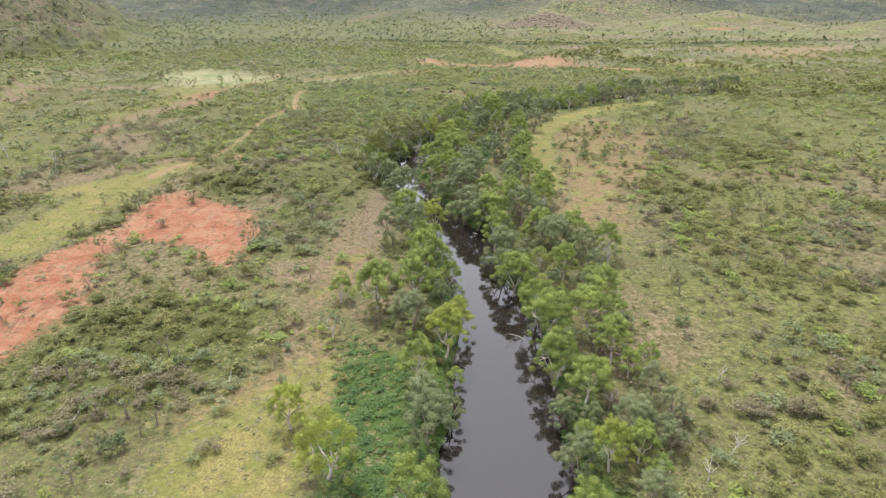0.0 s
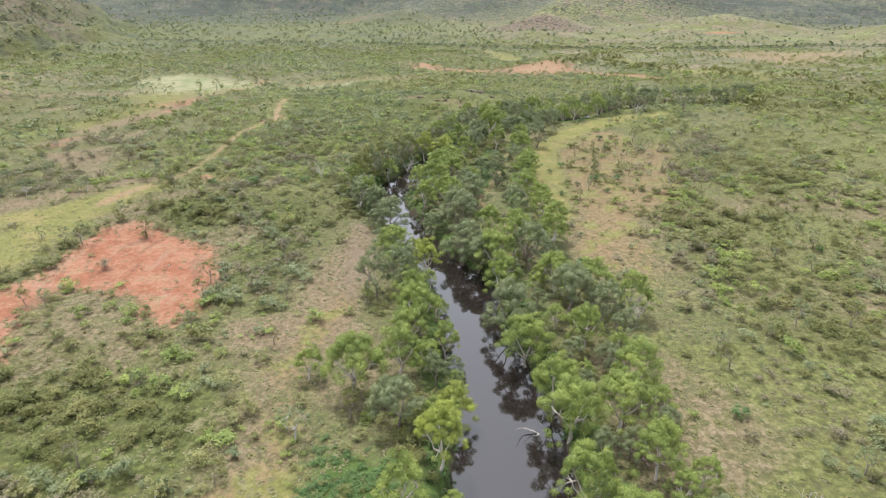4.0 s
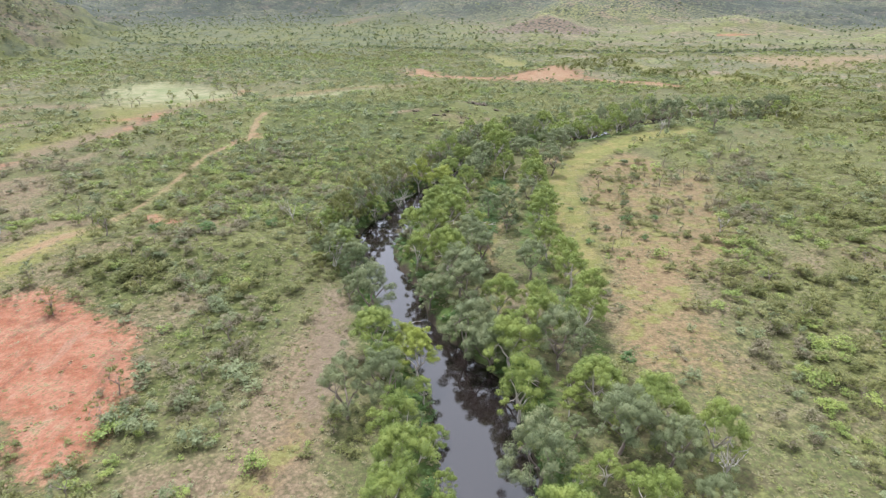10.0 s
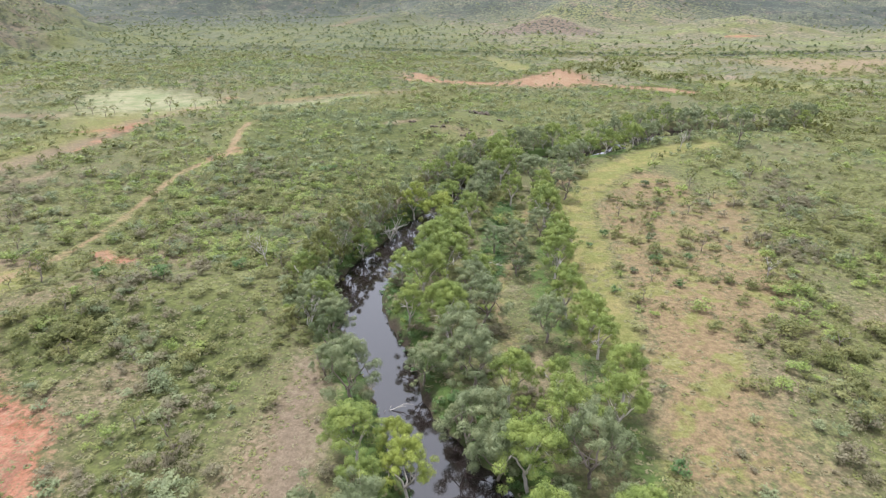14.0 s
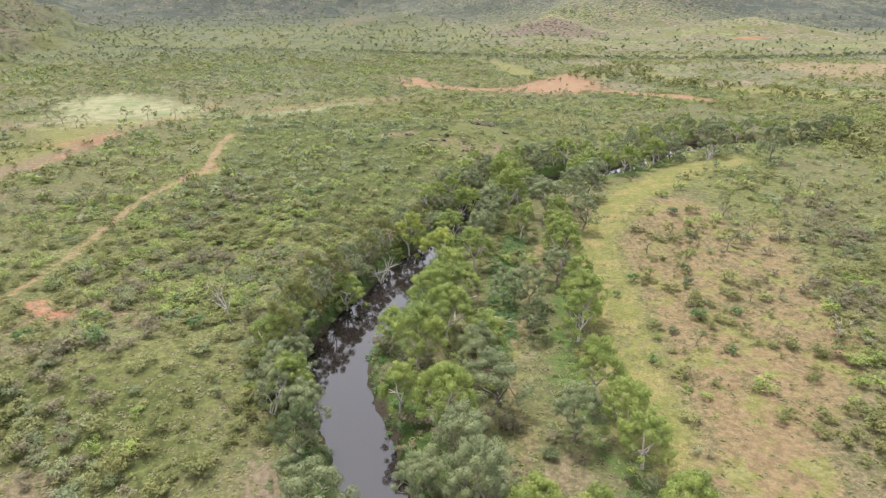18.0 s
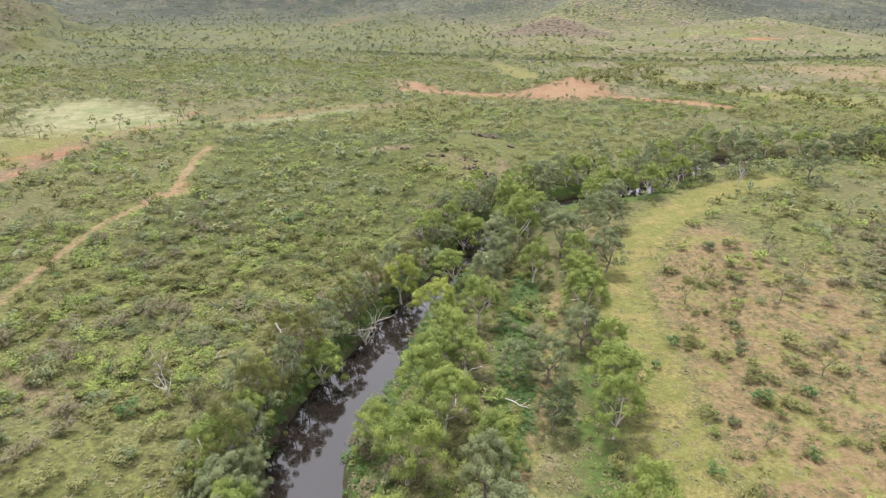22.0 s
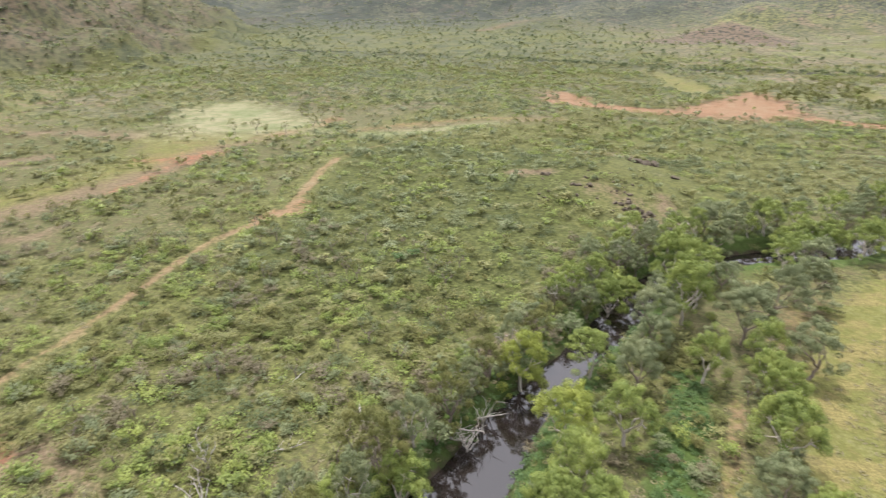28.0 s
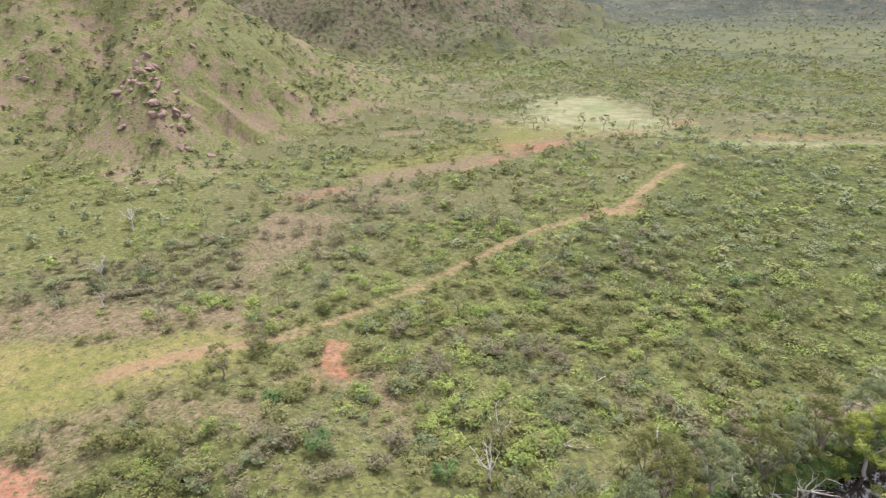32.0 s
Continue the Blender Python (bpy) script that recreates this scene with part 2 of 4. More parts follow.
def foliage(name, dark, light, tip, through_light=0.3):
    """Leaf clumps, each a little different in tone."""
    m, n, l = material(name)
    geo, ob = n.new("ShaderNodeNewGeometry"), n.new("ShaderNodeObjectInfo")
    patch = noise_tex(n, l, geo.outputs["Position"], 0.35, 3, 0.6)
    color = mix(n, l, dark, light, remap(n, l, geo.outputs["Random Per Island"], 0.0, 1.0, 0.3, 0.95))
    color = mix(n, l, color, tip, remap(n, l, patch, 0.4, 0.7, 0.0, 0.75))
    color = mix(n, l, color, light, calc(n, l, "MULTIPLY", ob.outputs["Random"], 0.4))
    d = n.new("ShaderNodeBsdfPrincipled")
    d.inputs["Roughness"].default_value, d.inputs["Specular IOR Level"].default_value = 0.6, 0.25
    t = n.new("ShaderNodeBsdfTranslucent")
    l.new(color, d.inputs["Base Color"])
    l.new(color, t.inputs["Color"])
    s = n.new("ShaderNodeMixShader")
    s.inputs[0].default_value = through_light
    l.new(d.outputs[0], s.inputs[1])
    l.new(t.outputs[0], s.inputs[2])
    o = n.new("ShaderNodeOutputMaterial")
    l.new(s.outputs[0], o.inputs["Surface"])
    return m


def mottled(name, a, b, scale, rough=0.9, strength=0.5, distance=0.05, third=None):
    m, n, l = material(name)
    where = n.new("ShaderNodeTexCoord").outputs["Object"]
    f = noise_tex(n, l, where, scale, 5, 0.65)
    g = noise_tex(n, l, where, scale * 5, 4, 0.7)
    color = mix(n, l, a, b, remap(n, l, f, 0.3, 0.7))
    color = mix(n, l, color, third or b, remap(n, l, g, 0.5, 0.75, 0.0, 0.6))
    finish(m, n, l, color, rough, g, strength, distance)
    return m


def water_material():
    m, n, l = material("still_dark_water")
    where = n.new("ShaderNodeNewGeometry").outputs["Position"]
    p, _ = finish(m, n, l, (0.012, 0.009, 0.008), 0.03, noise_tex(n, l, where, 0.9, 3, 0.5), 0.02, 0.02, 0.5)
    p.inputs["IOR"].default_value = 1.7
    return m


M_GROUND = ground_material()
M_WATER = water_material()
M_BARK = mottled("pale_gum_bark", (0.42, 0.38, 0.33), (0.26, 0.225, 0.185), 1.5, third=(0.5, 0.46, 0.41))
M_DARKBARK = mottled("rough_grey_bark", (0.13, 0.105, 0.085), (0.22, 0.18, 0.15), 2.5)
M_DEAD = mottled("bleached_dead_wood", (0.4, 0.37, 0.33), (0.24, 0.215, 0.185), 2.0)
M_ROCK = mottled("dark_weathered_rock", (0.04, 0.033, 0.024), (0.11, 0.088, 0.062), 1.2, third=(0.19, 0.155, 0.11))
M_PINKROCK = mottled("pinkish_hill_rock", (0.22, 0.145, 0.118), (0.115, 0.084, 0.07), 0.7, third=(0.29, 0.225, 0.195))
M_BROWNROCK = mottled("brown_field_stone", (0.16, 0.11, 0.085), (0.23, 0.18, 0.15), 0.8)
LEAF = {
    "green": foliage("green_gum_leaves", (0.042, 0.068, 0.015), (0.168, 0.21, 0.044), (0.24, 0.275, 0.062), 0.2),
    "grey": foliage("grey_green_leaves", (0.048, 0.062, 0.027), (0.148, 0.172, 0.078), (0.212, 0.226, 0.104), 0.2),
    "yellow": foliage("yellow_green_leaves", (0.075, 0.1, 0.015), (0.212, 0.244, 0.042), (0.28, 0.305, 0.055), 0.22),
    "olive": foliage("olive_shrub_leaves", (0.046, 0.056, 0.016), (0.139, 0.146, 0.04), (0.198, 0.182, 0.061), 0.3),
    "sage": foliage("pale_sage_leaves", (0.075, 0.085, 0.03), (0.186, 0.188, 0.067), (0.24, 0.224, 0.083), 0.3),
    "dark": foliage("dark_shrub_leaves", (0.03, 0.046, 0.018), (0.085, 0.108, 0.04), (0.115, 0.136, 0.055), 0.3),
    "lush": foliage("lush_creeper_leaves", (0.026, 0.056, 0.016), (0.074, 0.128, 0.035), (0.105, 0.16, 0.043), 0.3),
    "dry": foliage("dry_brown_twigs", (0.085, 0.072, 0.042), (0.18, 0.152, 0.09), (0.15, 0.142, 0.07), 0.3),
    "straw": foliage("dry_straw_grass", (0.1, 0.088, 0.043), (0.178, 0.154, 0.08), (0.14, 0.136, 0.058), 0.3),
}

# ---- the plan ----
WATER = -2.0
# the creek's middle line and half width
CREEK = [(0, -80, 5), (5, 0, 6), (6.4, 47, 6.4), (7.6, 60, 5.6), (8, 70, 5.8), (8.4, 82, 5.1), (6.4, 93, 4.2), (6, 100, 4.1), (5.6, 106, 4.2), (5, 112, 4.3),
         (3.5, 117, 4.1), (0.8, 122, 3.4), (-2, 128, 2.8), (-3.6, 133, 2.6), (-5, 138.5, 2.7), (-7, 144.5, 3), (-8.6, 149, 3.3), (-10.8, 155, 3.2), (-12, 162, 3.6),
         (-11.2, 167, 3.9), (-9, 173, 3.6), (-7.2, 178, 3.3), (-5.4, 184, 2.7), (-3.4, 191, 2.1), (-1.2, 196, 2), (2.6, 204, 1.9), (7.4, 214, 2.1), (11.4, 226, 2.2),
         (23, 240, 2.4), (36, 246, 2.8), (48, 250.5, 3), (57, 258, 3), (66, 269, 3), (84, 281, 3.5), (100, 283, 2), (118, 281, 2), (150, 274, 2), (230, 300, 2)]
RED = [(-73, 92), (-72, 106), (-66, 115), (-67, 136), (-60, 139), (-44, 128), (-41, 126), (-36, 112), (-35, 101), (-39, 97), (-47, 106),
       (-54, 109), (-62, 110), (-60, 96), (-55, 86), (-57, 79), (-58, 62), (-75, 55), (-95, 70)]
RED_FIELD = [(31, 378), (36, 391), (51, 413), (72, 447), (80, 440), (84, 419), (81, 378), (58, 372)]
RED_FIELD_W = [(-17, 408), (-15, 428), (-2, 418), (6, 394), (-1, 391)]
DUNE = [(162, 514), (232, 515), (330, 512), (300, 450), (206, 384), (193, 401), (193, 441), (181, 484)]
YELLOW_N = [(27, 529), (48, 512), (62, 463), (73, 451), (44, 418), (32, 451)]
YELLOW_NE = [(110, 452), (131, 457), (131, 409), (167, 392), (198, 376), (176, 342), (155, 361), (128, 376), (120, 409)]
YELLOW_NW = [(-137, 297), (-127, 315), (-96, 320), (-90, 310), (-101, 293), (-104, 275), (-108, 252)]
PALE = [(-152, 340), (-142, 380), (-112, 352), (-92, 340), (-79, 320), (-102, 312), (-126, 304)]
PINK_BITS = [(-121, 277), (-104, 292), (-96, 290), (-100, 272)]
TAN_W = [(-15, 136), (-12, 119), (-12, 99), (-9, 91), (-28, 91), (-30, 99), (-21, 101), (-22, 112), (-19, 126)]
SANDBAR = [(-16.5, 141), (-12.5, 134), (-11.5, 118), (-13, 106), (-16, 110), (-17, 126)]
MEADOW_W = [(-30, 35), (-29, 57), (-22, 66), (-17, 71), (-13, 66), (-13, 57), (-16, 35)]
CREEPER_W = [(-12, 73), (-13.5, 62), (-13, 52), (-10, 38), (-2, 38), (-2.5, 52), (-4.5, 70)]
CREEPER_E = [(7.5, 158), (11, 158), (15.5, 185), (19, 203), (15, 203), (10, 183)]
BARE_E = [(28, 137), (33, 134), (34, 120), (28, 113), (24, 118)]
BARE_EE = [(54, 190), (60, 202), (71, 210), (66, 190), (60, 172), (54, 160), (50, 170)]
BARE_EM = [(33, 146), (41, 158), (39, 173), (48, 165), (50, 158), (42, 146), (40, 137), (30, 131), (26, 136)]
BARE_NW = [(-114, 198), (-99, 206), (-90, 192), (-97, 180)]
TRACK = [(-82, 118), (-76, 140), (-74, 145), (-72, 153), (-69, 163), (-66, 170), (-64, 183), (-64, 193), (-65, 212), (-64, 229), (-60, 240),
         (-58.5, 247), (-60.5, 256), (-64, 277), (-65, 290)]
GRASS_TRACK = [(-90, 85), (-82, 104), (-79, 118), (-78, 141), (-70, 160)]
PINK_LINE = [(-100, 318), (-79, 320), (-62, 335), (-34, 356), (-8, 360)]
MEADOW_E = [(24, 140), (27, 165), (28, 176), (31, 200), (38, 212), (46, 226), (65, 245), (84, 258)]
GREEN_FLOOR = [(22, 116), (22, 124), (19, 141), (17, 150), (19, 166), (21, 178)]
EAST_PATH = [(10, 132), (11, 143), (10, 156), (14, 168), (18, 185), (21, 197)]
BARE_W = [(-15, 136), (-14, 120), (-15, 103), (-19, 88), (-16, 70), (-30, 57)]
THICKET_SW = [(-62, 60), (-57, 95), (-42, 96), (-24, 86), (-21, 73), (-34, 58), (-50, 52)]
LIGHT_W = [(-152, 208), (-124, 236), (-84, 226), (-68, 200), (-67, 179), (-80, 166), (-104, 176)]
THICKET_FOOT = [(-205, 150), (-172, 192), (-150, 204), (-122, 192), (-104, 170), (-112, 152), (-150, 138)]
THICKET_MID = [(-47, 104), (-54, 118), (-70, 130), (-62, 150), (-42, 155), (-24, 155), (-20, 128), (-25, 112), (-34, 103)]
THICKET_MOUND = [(-74, 132), (-68, 150), (-56, 164), (-28, 165), (-19, 156), (-22, 140), (-34, 134), (-52, 142)]
GRASS_SW = [(-88, 142), (-78, 150)]
FAR_LINE = [(-260, 600), (-65, 572), (-21, 558), (18, 536), (90, 526), (165, 519), (226, 530), (306, 545), (420, 560)]


def lattice(x, y, seed):
    """Smooth random heights, one for each unit square's corner."""
    xi, yi = np.floor(x), np.floor(y)
    fx, fy = x - xi, y - yi
    fx, fy = fx * fx * (3 - 2 * fx), fy * fy * (3 - 2 * fy)

    def corner(a, b):
        v = np.sin(a * 127.1 + b * 311.7 + seed * 74.7) * 43758.5453
        return v - np.floor(v)

    top = corner(xi, yi) * (1 - fx) + corner(xi + 1, yi) * fx
    low = corner(xi, yi + 1) * (1 - fx) + corner(xi + 1, yi + 1) * fx
    return top * (1 - fy) + low * fy


def fbm(x, y, size, seed, octaves=4):
    total, amp, whole = 0.0, 1.0, 0.0
    for k in range(octaves):
        total = total + amp * lattice(x / size, y / size, seed + k)
        whole, amp, size = whole + amp, amp * 0.5, size / 2.1
    return total / whole


def smooth(v, a, b):
    v = np.clip((v - a) / (b - a), 0, 1)
    return v * v * (3 - 2 * v)


def line_distance(x, y, line):
    """Distance to a line of points, and the third value of the points (if any) at the nearest place."""
    best, width = np.full(np.shape(x), 1e9), np.zeros(np.shape(x))
    for a, b in zip(line, line[1:]):
        dx, dy = b[0] - a[0], b[1] - a[1]
        t = np.clip(((x - a[0]) * dx + (y - a[1]) * dy) / (dx * dx + dy * dy), 0, 1)
        d = np.hypot(x - a[0] - t * dx, y - a[1] - t * dy)
        near = d < best
        best = np.where(near, d, best)
        if len(a) > 2:
            width = np.where(near, a[2] + t * (b[2] - a[2]), width)
    return best, width


def area(x, y, outline, soft):
    """1 inside an outline, 0 outside, soft metres wide at its edge."""
    inside = np.zeros(np.shape(x), bool)
    for a, b in zip(outline, outline[1:] + outline[:1]):
        cross = (a[1] > y) != (b[1] > y)
        with np.errstate(divide="ignore", invalid="ignore"):
            inside ^= cross & (x < (b[0] - a[0]) * (y - a[1]) / (b[1] - a[1] + 1e-12) + a[0])
    d, _ = line_distance(x, y, outline + outline[:1])
    return np.clip(0.5 + np.where(inside, d, -d) / (2 * soft), 0, 1)


def strip(x, y, line, half, soft):
    return np.clip(0.5 + (half - line_distance(x, y, line)[0]) / (2 * soft), 0, 1)


# spurs of the near hill: points along each crest with their heights, then how far the flanks reach
SPURS = [([(-330, 205, 72), (-290, 222, 58), (-255, 240, 50), (-231, 252, 41), (-228, 277, 28), (-235, 300, 18), (-240, 322, 10), (-247, 356, 2)], 26, 0.95),
         ([(-231, 250, 41), (-206, 231, 34), (-195, 209, 27), (-184, 203, 20), (-173, 201, 11), (-163, 199, 2)], 15, 0.62),
         ([(-340, 205, 66), (-290, 192, 38), (-256, 187, 20), (-232, 172, 8), (-220, 150, 3)], 16, 0.62)]
# hills: middle, radius, height
HILLS = [(-390, 215, 110, 78, 1.2), (-480, 500, 215, 112, 1.05), (-640, 660, 300, 140, 1.1)]
FAR_HILLS = [(128, 800, 62, 24), (175, 890, 70, 16), (260, 1000, 190, 62), (60, 1180, 210, 62), (420, 1080, 210, 66), (-140, 1350, 260, 80),
             (700, 1150, 260, 70), (-430, 1400, 330, 105), (300, 1500, 330, 120), (620, 1600, 320, 120), (-100, 1900, 420, 170), (950, 1800, 520, 170),
             (-800, 1700, 480, 150), (480, 640, 120, 18), (-60, 960, 130, 16), (330, 780, 120, 20), (-620, 980, 200, 60), (90, 640, 90, 6)]


GULLY = [(-178, 166), (-198, 178), (-216, 189), (-230, 200), (-252, 218)]


def far_relief(x, y):
    z = np.zeros(np.shape(x))
    for cx, cy, r, h in FAR_HILLS:
        d = np.hypot(x - cx, y - cy) / r * (0.7 + 0.6 * fbm(x, y, r * 0.45, 41, 4))
        z = z + h * np.clip(1 - d, 0, 1) ** 1.25
    return z * (0.7 + 0.75 * np.abs(fbm(x, y, 90, 43, 3) - 0.5) * 2)


def height(x, y):
    x, y = np.asarray(x, float), np.asarray(y, float)
    z = (fbm(x, y, 34, 3) - 0.5) * 1.6 + (fbm(x, y, 5, 9, 2) - 0.5) * 0.25
    z = z + 2.6 * np.exp(-(((x + 46) / 25) ** 2 + ((y - 156) / 9.5) ** 2))
    z = z + 4.6 * np.exp(-(((x - 4) / 22) ** 2 + ((y - 282) / 24) ** 2))
    spur = np.zeros(np.shape(x))
    for line, base, grow in SPURS:
        d, h = line_distance(x, y, line)
        wide = (base + grow * h) * (0.72 + 0.56 * fbm(x, y, 32, 25, 3))
        spur = np.maximum(spur, h * np.clip(1 - d / wide, 0, 1) ** 1.15)
    z = z + spur
    rough = 1 - np.abs(2 * fbm(x, y, 52, 21, 4) - 1) * 1.6
    for cx, cy, r, h, sharp in HILLS:
        d = np.hypot(x - cx, y - cy) / r
        d = d * (0.78 + 0.44 * fbm(x, y, 60, 31, 3))
        z = z + h * np.clip(1 - d, 0, 1) ** sharp * (0.72 + 0.56 * rough)
    z = z + far_relief(x, y)
    steep = smooth(z, 3, 14)
    z = z + steep * ((np.abs(fbm(x, y, 24, 23, 3) - 0.5)) * -9 + 1.5 + (fbm(x, y, 7, 27, 2) - 0.5) * 2.0) * (y < 900)
    far = np.hypot(x, y - 100)
    z = z + smooth(far, 1700, 3200) * (60 + 190 * fbm(x, y, 500, 51, 4))
    gully, _ = line_distance(x, y, GULLY)
    z = z - 5 * np.exp(-((gully / 7) ** 2)) * smooth(z, 1, 9)
    d, w = line_distance(x, y, CREEK)
    w = w + (fbm(x, y, 6, 61, 3) - 0.5) * 1.6
    return np.where(d < w + 4, np.minimum(z, z * 0) + (-3.2 + (3.2 + z) * smooth(d, w - 0.8, w + 2.6)), z)


def ground_at(x, y):
    return float(height(np.array([x]), np.array([y]))[0])


def west_side(x, y):
    """1 on the ground west of the creek's upper reach, 0 at its bank."""
    bank = np.interp(y, [165, 196, 214, 226, 240, 250, 300, 340], [-12, -4, 4, 8, 20, 42, 62, 66])
    return 1 - smooth(x - bank, -6, 0)


def deep_green(x, y):
    """The close green scrub between the track and the creek."""
    return smooth(x + 0.12 * (y - 200), -58, -44) * west_side(x + 8 * (y < 240), y) * (1 - 0.6 * smooth(x, -8, 6)) * smooth(y, 196, 216) * (1 - smooth(y, 296, 330))


def masks(x, y):
    d, w = line_distance(x, y, CREEK)
    m = {}
    pink = np.maximum(strip(x, y, [(-95, 313), (-88, 330), (-88, 343)], 3.5, 5) * 0.8, strip(x, y, [(-70, 326), (-58, 340), (-30, 356)], 2.4, 4) * 0.4)
    pink = np.maximum(pink, np.maximum(strip(x, y, [(-61, 238), (-59, 246), (-58, 253)], 2.2, 2.5) * 0.6, strip(x, y, [(-60, 174), (-57, 171), (-53, 170)], 1.8, 1.6) * 0.72))
    pink = np.maximum(pink, np.maximum(strip(x, y, [(-73, 152), (-69, 160)], 1.3, 1.3) * 0.7, strip(x, y, [(280, 686), (304, 688)], 7, 8)))
    pink = np.maximum(pink, np.maximum(strip(x, y, [(-104, 250), (-104, 262), (-106, 288)], 2.5, 3.5) * 0.6, strip(x, y, [(-115, 208), (-116, 218)], 3, 3) * 0.5))
    salmon = np.maximum(strip(x, y, [(-12, 398), (6, 391), (34, 381)], 5, 5), strip(x, y, [(81, 378), (107, 367), (115, 356)], 5, 5))
    salmon = np.maximum(salmon, np.maximum(area(x, y, RED_FIELD, 15), area(x, y, RED_FIELD_W, 12)))
    m["red"] = np.maximum(np.maximum(area(x, y, RED, 4), pink), np.maximum(salmon * 0.88, area(x, y, PINK_BITS, 6) * 0.6))
    tan = np.maximum(area(x, y, TAN_W, 3), 0.8 * strip(x, y, [(-84, 173), (-96, 186), (-106, 199)], 3, 3.5))
    tan = np.maximum(np.maximum(tan, strip(x, y, [(-100, 146), (-88, 157), (-74, 168)], 5.5, 5)), np.maximum(strip(x, y, [(-116, 228), (-112, 241), (-107, 262), (-106, 288), (-99, 306)], 5.5, 4), np.maximum(strip(x, y, [(-119, 208), (-113, 218)], 3.5, 4), strip(x, y, [(-152, 267), (-146, 274)], 4, 4))))
    tan = np.maximum(tan, np.maximum(strip(x, y, [(-103, 219), (-98, 223)], 2, 3), 0.75 * strip(x, y, [(-184, 294), (-160, 302), (-138, 300)], 6, 6)))
    tan = np.maximum(tan, np.maximum(strip(x, y, [(-66, 147), (-52, 158)], 3, 4) * 0.8, strip(x, y, [(-56, 166), (-48, 174), (-42, 168)], 2.5, 3) * 0.85))
    tan = np.maximum(tan, np.maximum(area(x, y, BARE_NW, 3.5), strip(x, y, [(-19, 62), (-21, 84), (-18, 98)], 4, 5) * 0.75))
    tan = np.maximum(tan, np.maximum(strip(x, y, [(-62, 330), (-10, 362)], 5, 6) * 0.7, strip(x, y, [(-124, 856), (-50, 966)], 9, 9)))
    m["tan"] = np.maximum(tan, 0.55 * smooth(fbm(x, y, 26, 77, 3), 0.47, 0.62) * smooth(y, 40, 70) * (1 - smooth(y, 150, 175)))
    m["knob"] = 1 - smooth(np.hypot((x - 110) / 1.3, y - 745) / 62, 0.55, 1.0)
    # grows with distance only: where haze is painted into the ground
    m["distant"] = smooth(np.hypot(x, y), 620, 1250)
    m["belt"] = strip(x, y, FAR_LINE, 5, 4) * smooth(fbm(x, y, 45, 73, 2), 0.3, 0.5)
    m["track"] = np.maximum(np.maximum(strip(x, y, TRACK, 1.3 - 0.5 * smooth(y, 160, 175) + 0.3 * smooth(y, 228, 238), 1.2), strip(x, y, [(-73, 149), (-69, 162)], 2.0, 1.5)) * smooth(y, 144, 152), np.maximum(area(x, y, DUNE, 26) * 0.56, salmon * 0.72))
    m["pale"] = np.maximum(area(x, y, PALE, 15), 0.9 * strip(x, y, [(-66, 320), (-46, 333), (-29, 346)], 3.2, 4.5))
    m["gravel"] = np.maximum(area(x, y, SANDBAR, 3.5), strip(x, y, [(-9, 203), (-3, 207)], 2.2, 2))
    bare = np.maximum(area(x, y, BARE_E, 5) * 0.9, np.maximum(area(x, y, BARE_EE, 8), area(x, y, BARE_EM, 4)))
    bare = np.maximum(bare, np.maximum(strip(x, y, BARE_W, 2.0, 4) * 0.85, strip(x, y, [(80, 276), (100, 278), (118, 279)], 1.6, 2)))
    bare = np.maximum(bare, np.maximum(strip(x, y, PINK_LINE, 3.2, 4) * 0.75, strip(x, y, [(-57, 172), (-55, 168)], 3, 3) * 0.9))
    bare = np.maximum(bare, 0.72 * strip(x, y, [(-65, 288), (-60, 304), (-48, 326)], 1.0, 1.6))
    bare = np.maximum(bare, np.maximum(strip(x, y, EAST_PATH, 0.7, 1.2), strip(x, y, [(-60, 244), (-56, 247)], 2.5, 2)))
    east = smooth(x, 20, 34) * (1 - smooth(x - 20 * smooth(y, 135, 165), 36, 46)) * smooth(y, 95, 125) * (1 - smooth(y, 215, 240))
    ridge = np.maximum(strip(x, y, [(19, 268), (20, 252), (17, 240)], 1.6, 2.2), strip(x, y, [(-15, 280), (-7, 278)], 2, 2.5))
    ridge = np.maximum(ridge, np.maximum(strip(x, y, [(2, 303), (13, 308)], 3, 4), 0.6 * strip(x, y, [(4, 270), (12, 262), (17, 248)], 4, 4)))
    m["tan"] = np.maximum(m["tan"], ridge)
    m["bare"] = np.maximum(np.maximum(bare, ridge * 0.25), east * (0.5 + 0.42 * fbm(x, y, 20, 89, 2)) * (1 - strip(x, y, MEADOW_E, 4.5, 2)))
    meadow = np.maximum(area(x, y, MEADOW_W, 2.2), np.maximum(strip(x, y, MEADOW_E, 4.6, 3.5), east * (0.18 + 0.35 * fbm(x, y, 14, 79, 3))))
    meadow = np.maximum(meadow, np.maximum(strip(x, y, GRASS_TRACK, 7, 5), strip(x, y, GRASS_SW, 5, 4)))
    meadow = np.maximum(meadow, 0.62 * strip(x, y, [(-124, 236), (-116, 262), (-118, 295)], 9, 9))
    m["meadow"] = np.maximum(meadow, np.maximum(area(x, y, YELLOW_N, 12) * 0.68, np.maximum(area(x, y, YELLOW_NE, 12) * 0.72, area(x, y, YELLOW_NW, 9) * 0.6)))
    lush = np.maximum(area(x, y, CREEPER_W, 3), area(x, y, CREEPER_E, 2))
    lush = np.maximum(lush, 0.72 * strip(x, y, GREEN_FLOOR, 2.6, 3))
    m["lush"] = np.maximum(lush, np.clip(0.95 - (d - w - 1) / 9, 0, 0.75) * (y < 260))
    hill = np.zeros(np.shape(x))
    for line, base, grow in SPURS:
        e, h = line_distance(x, y, line)
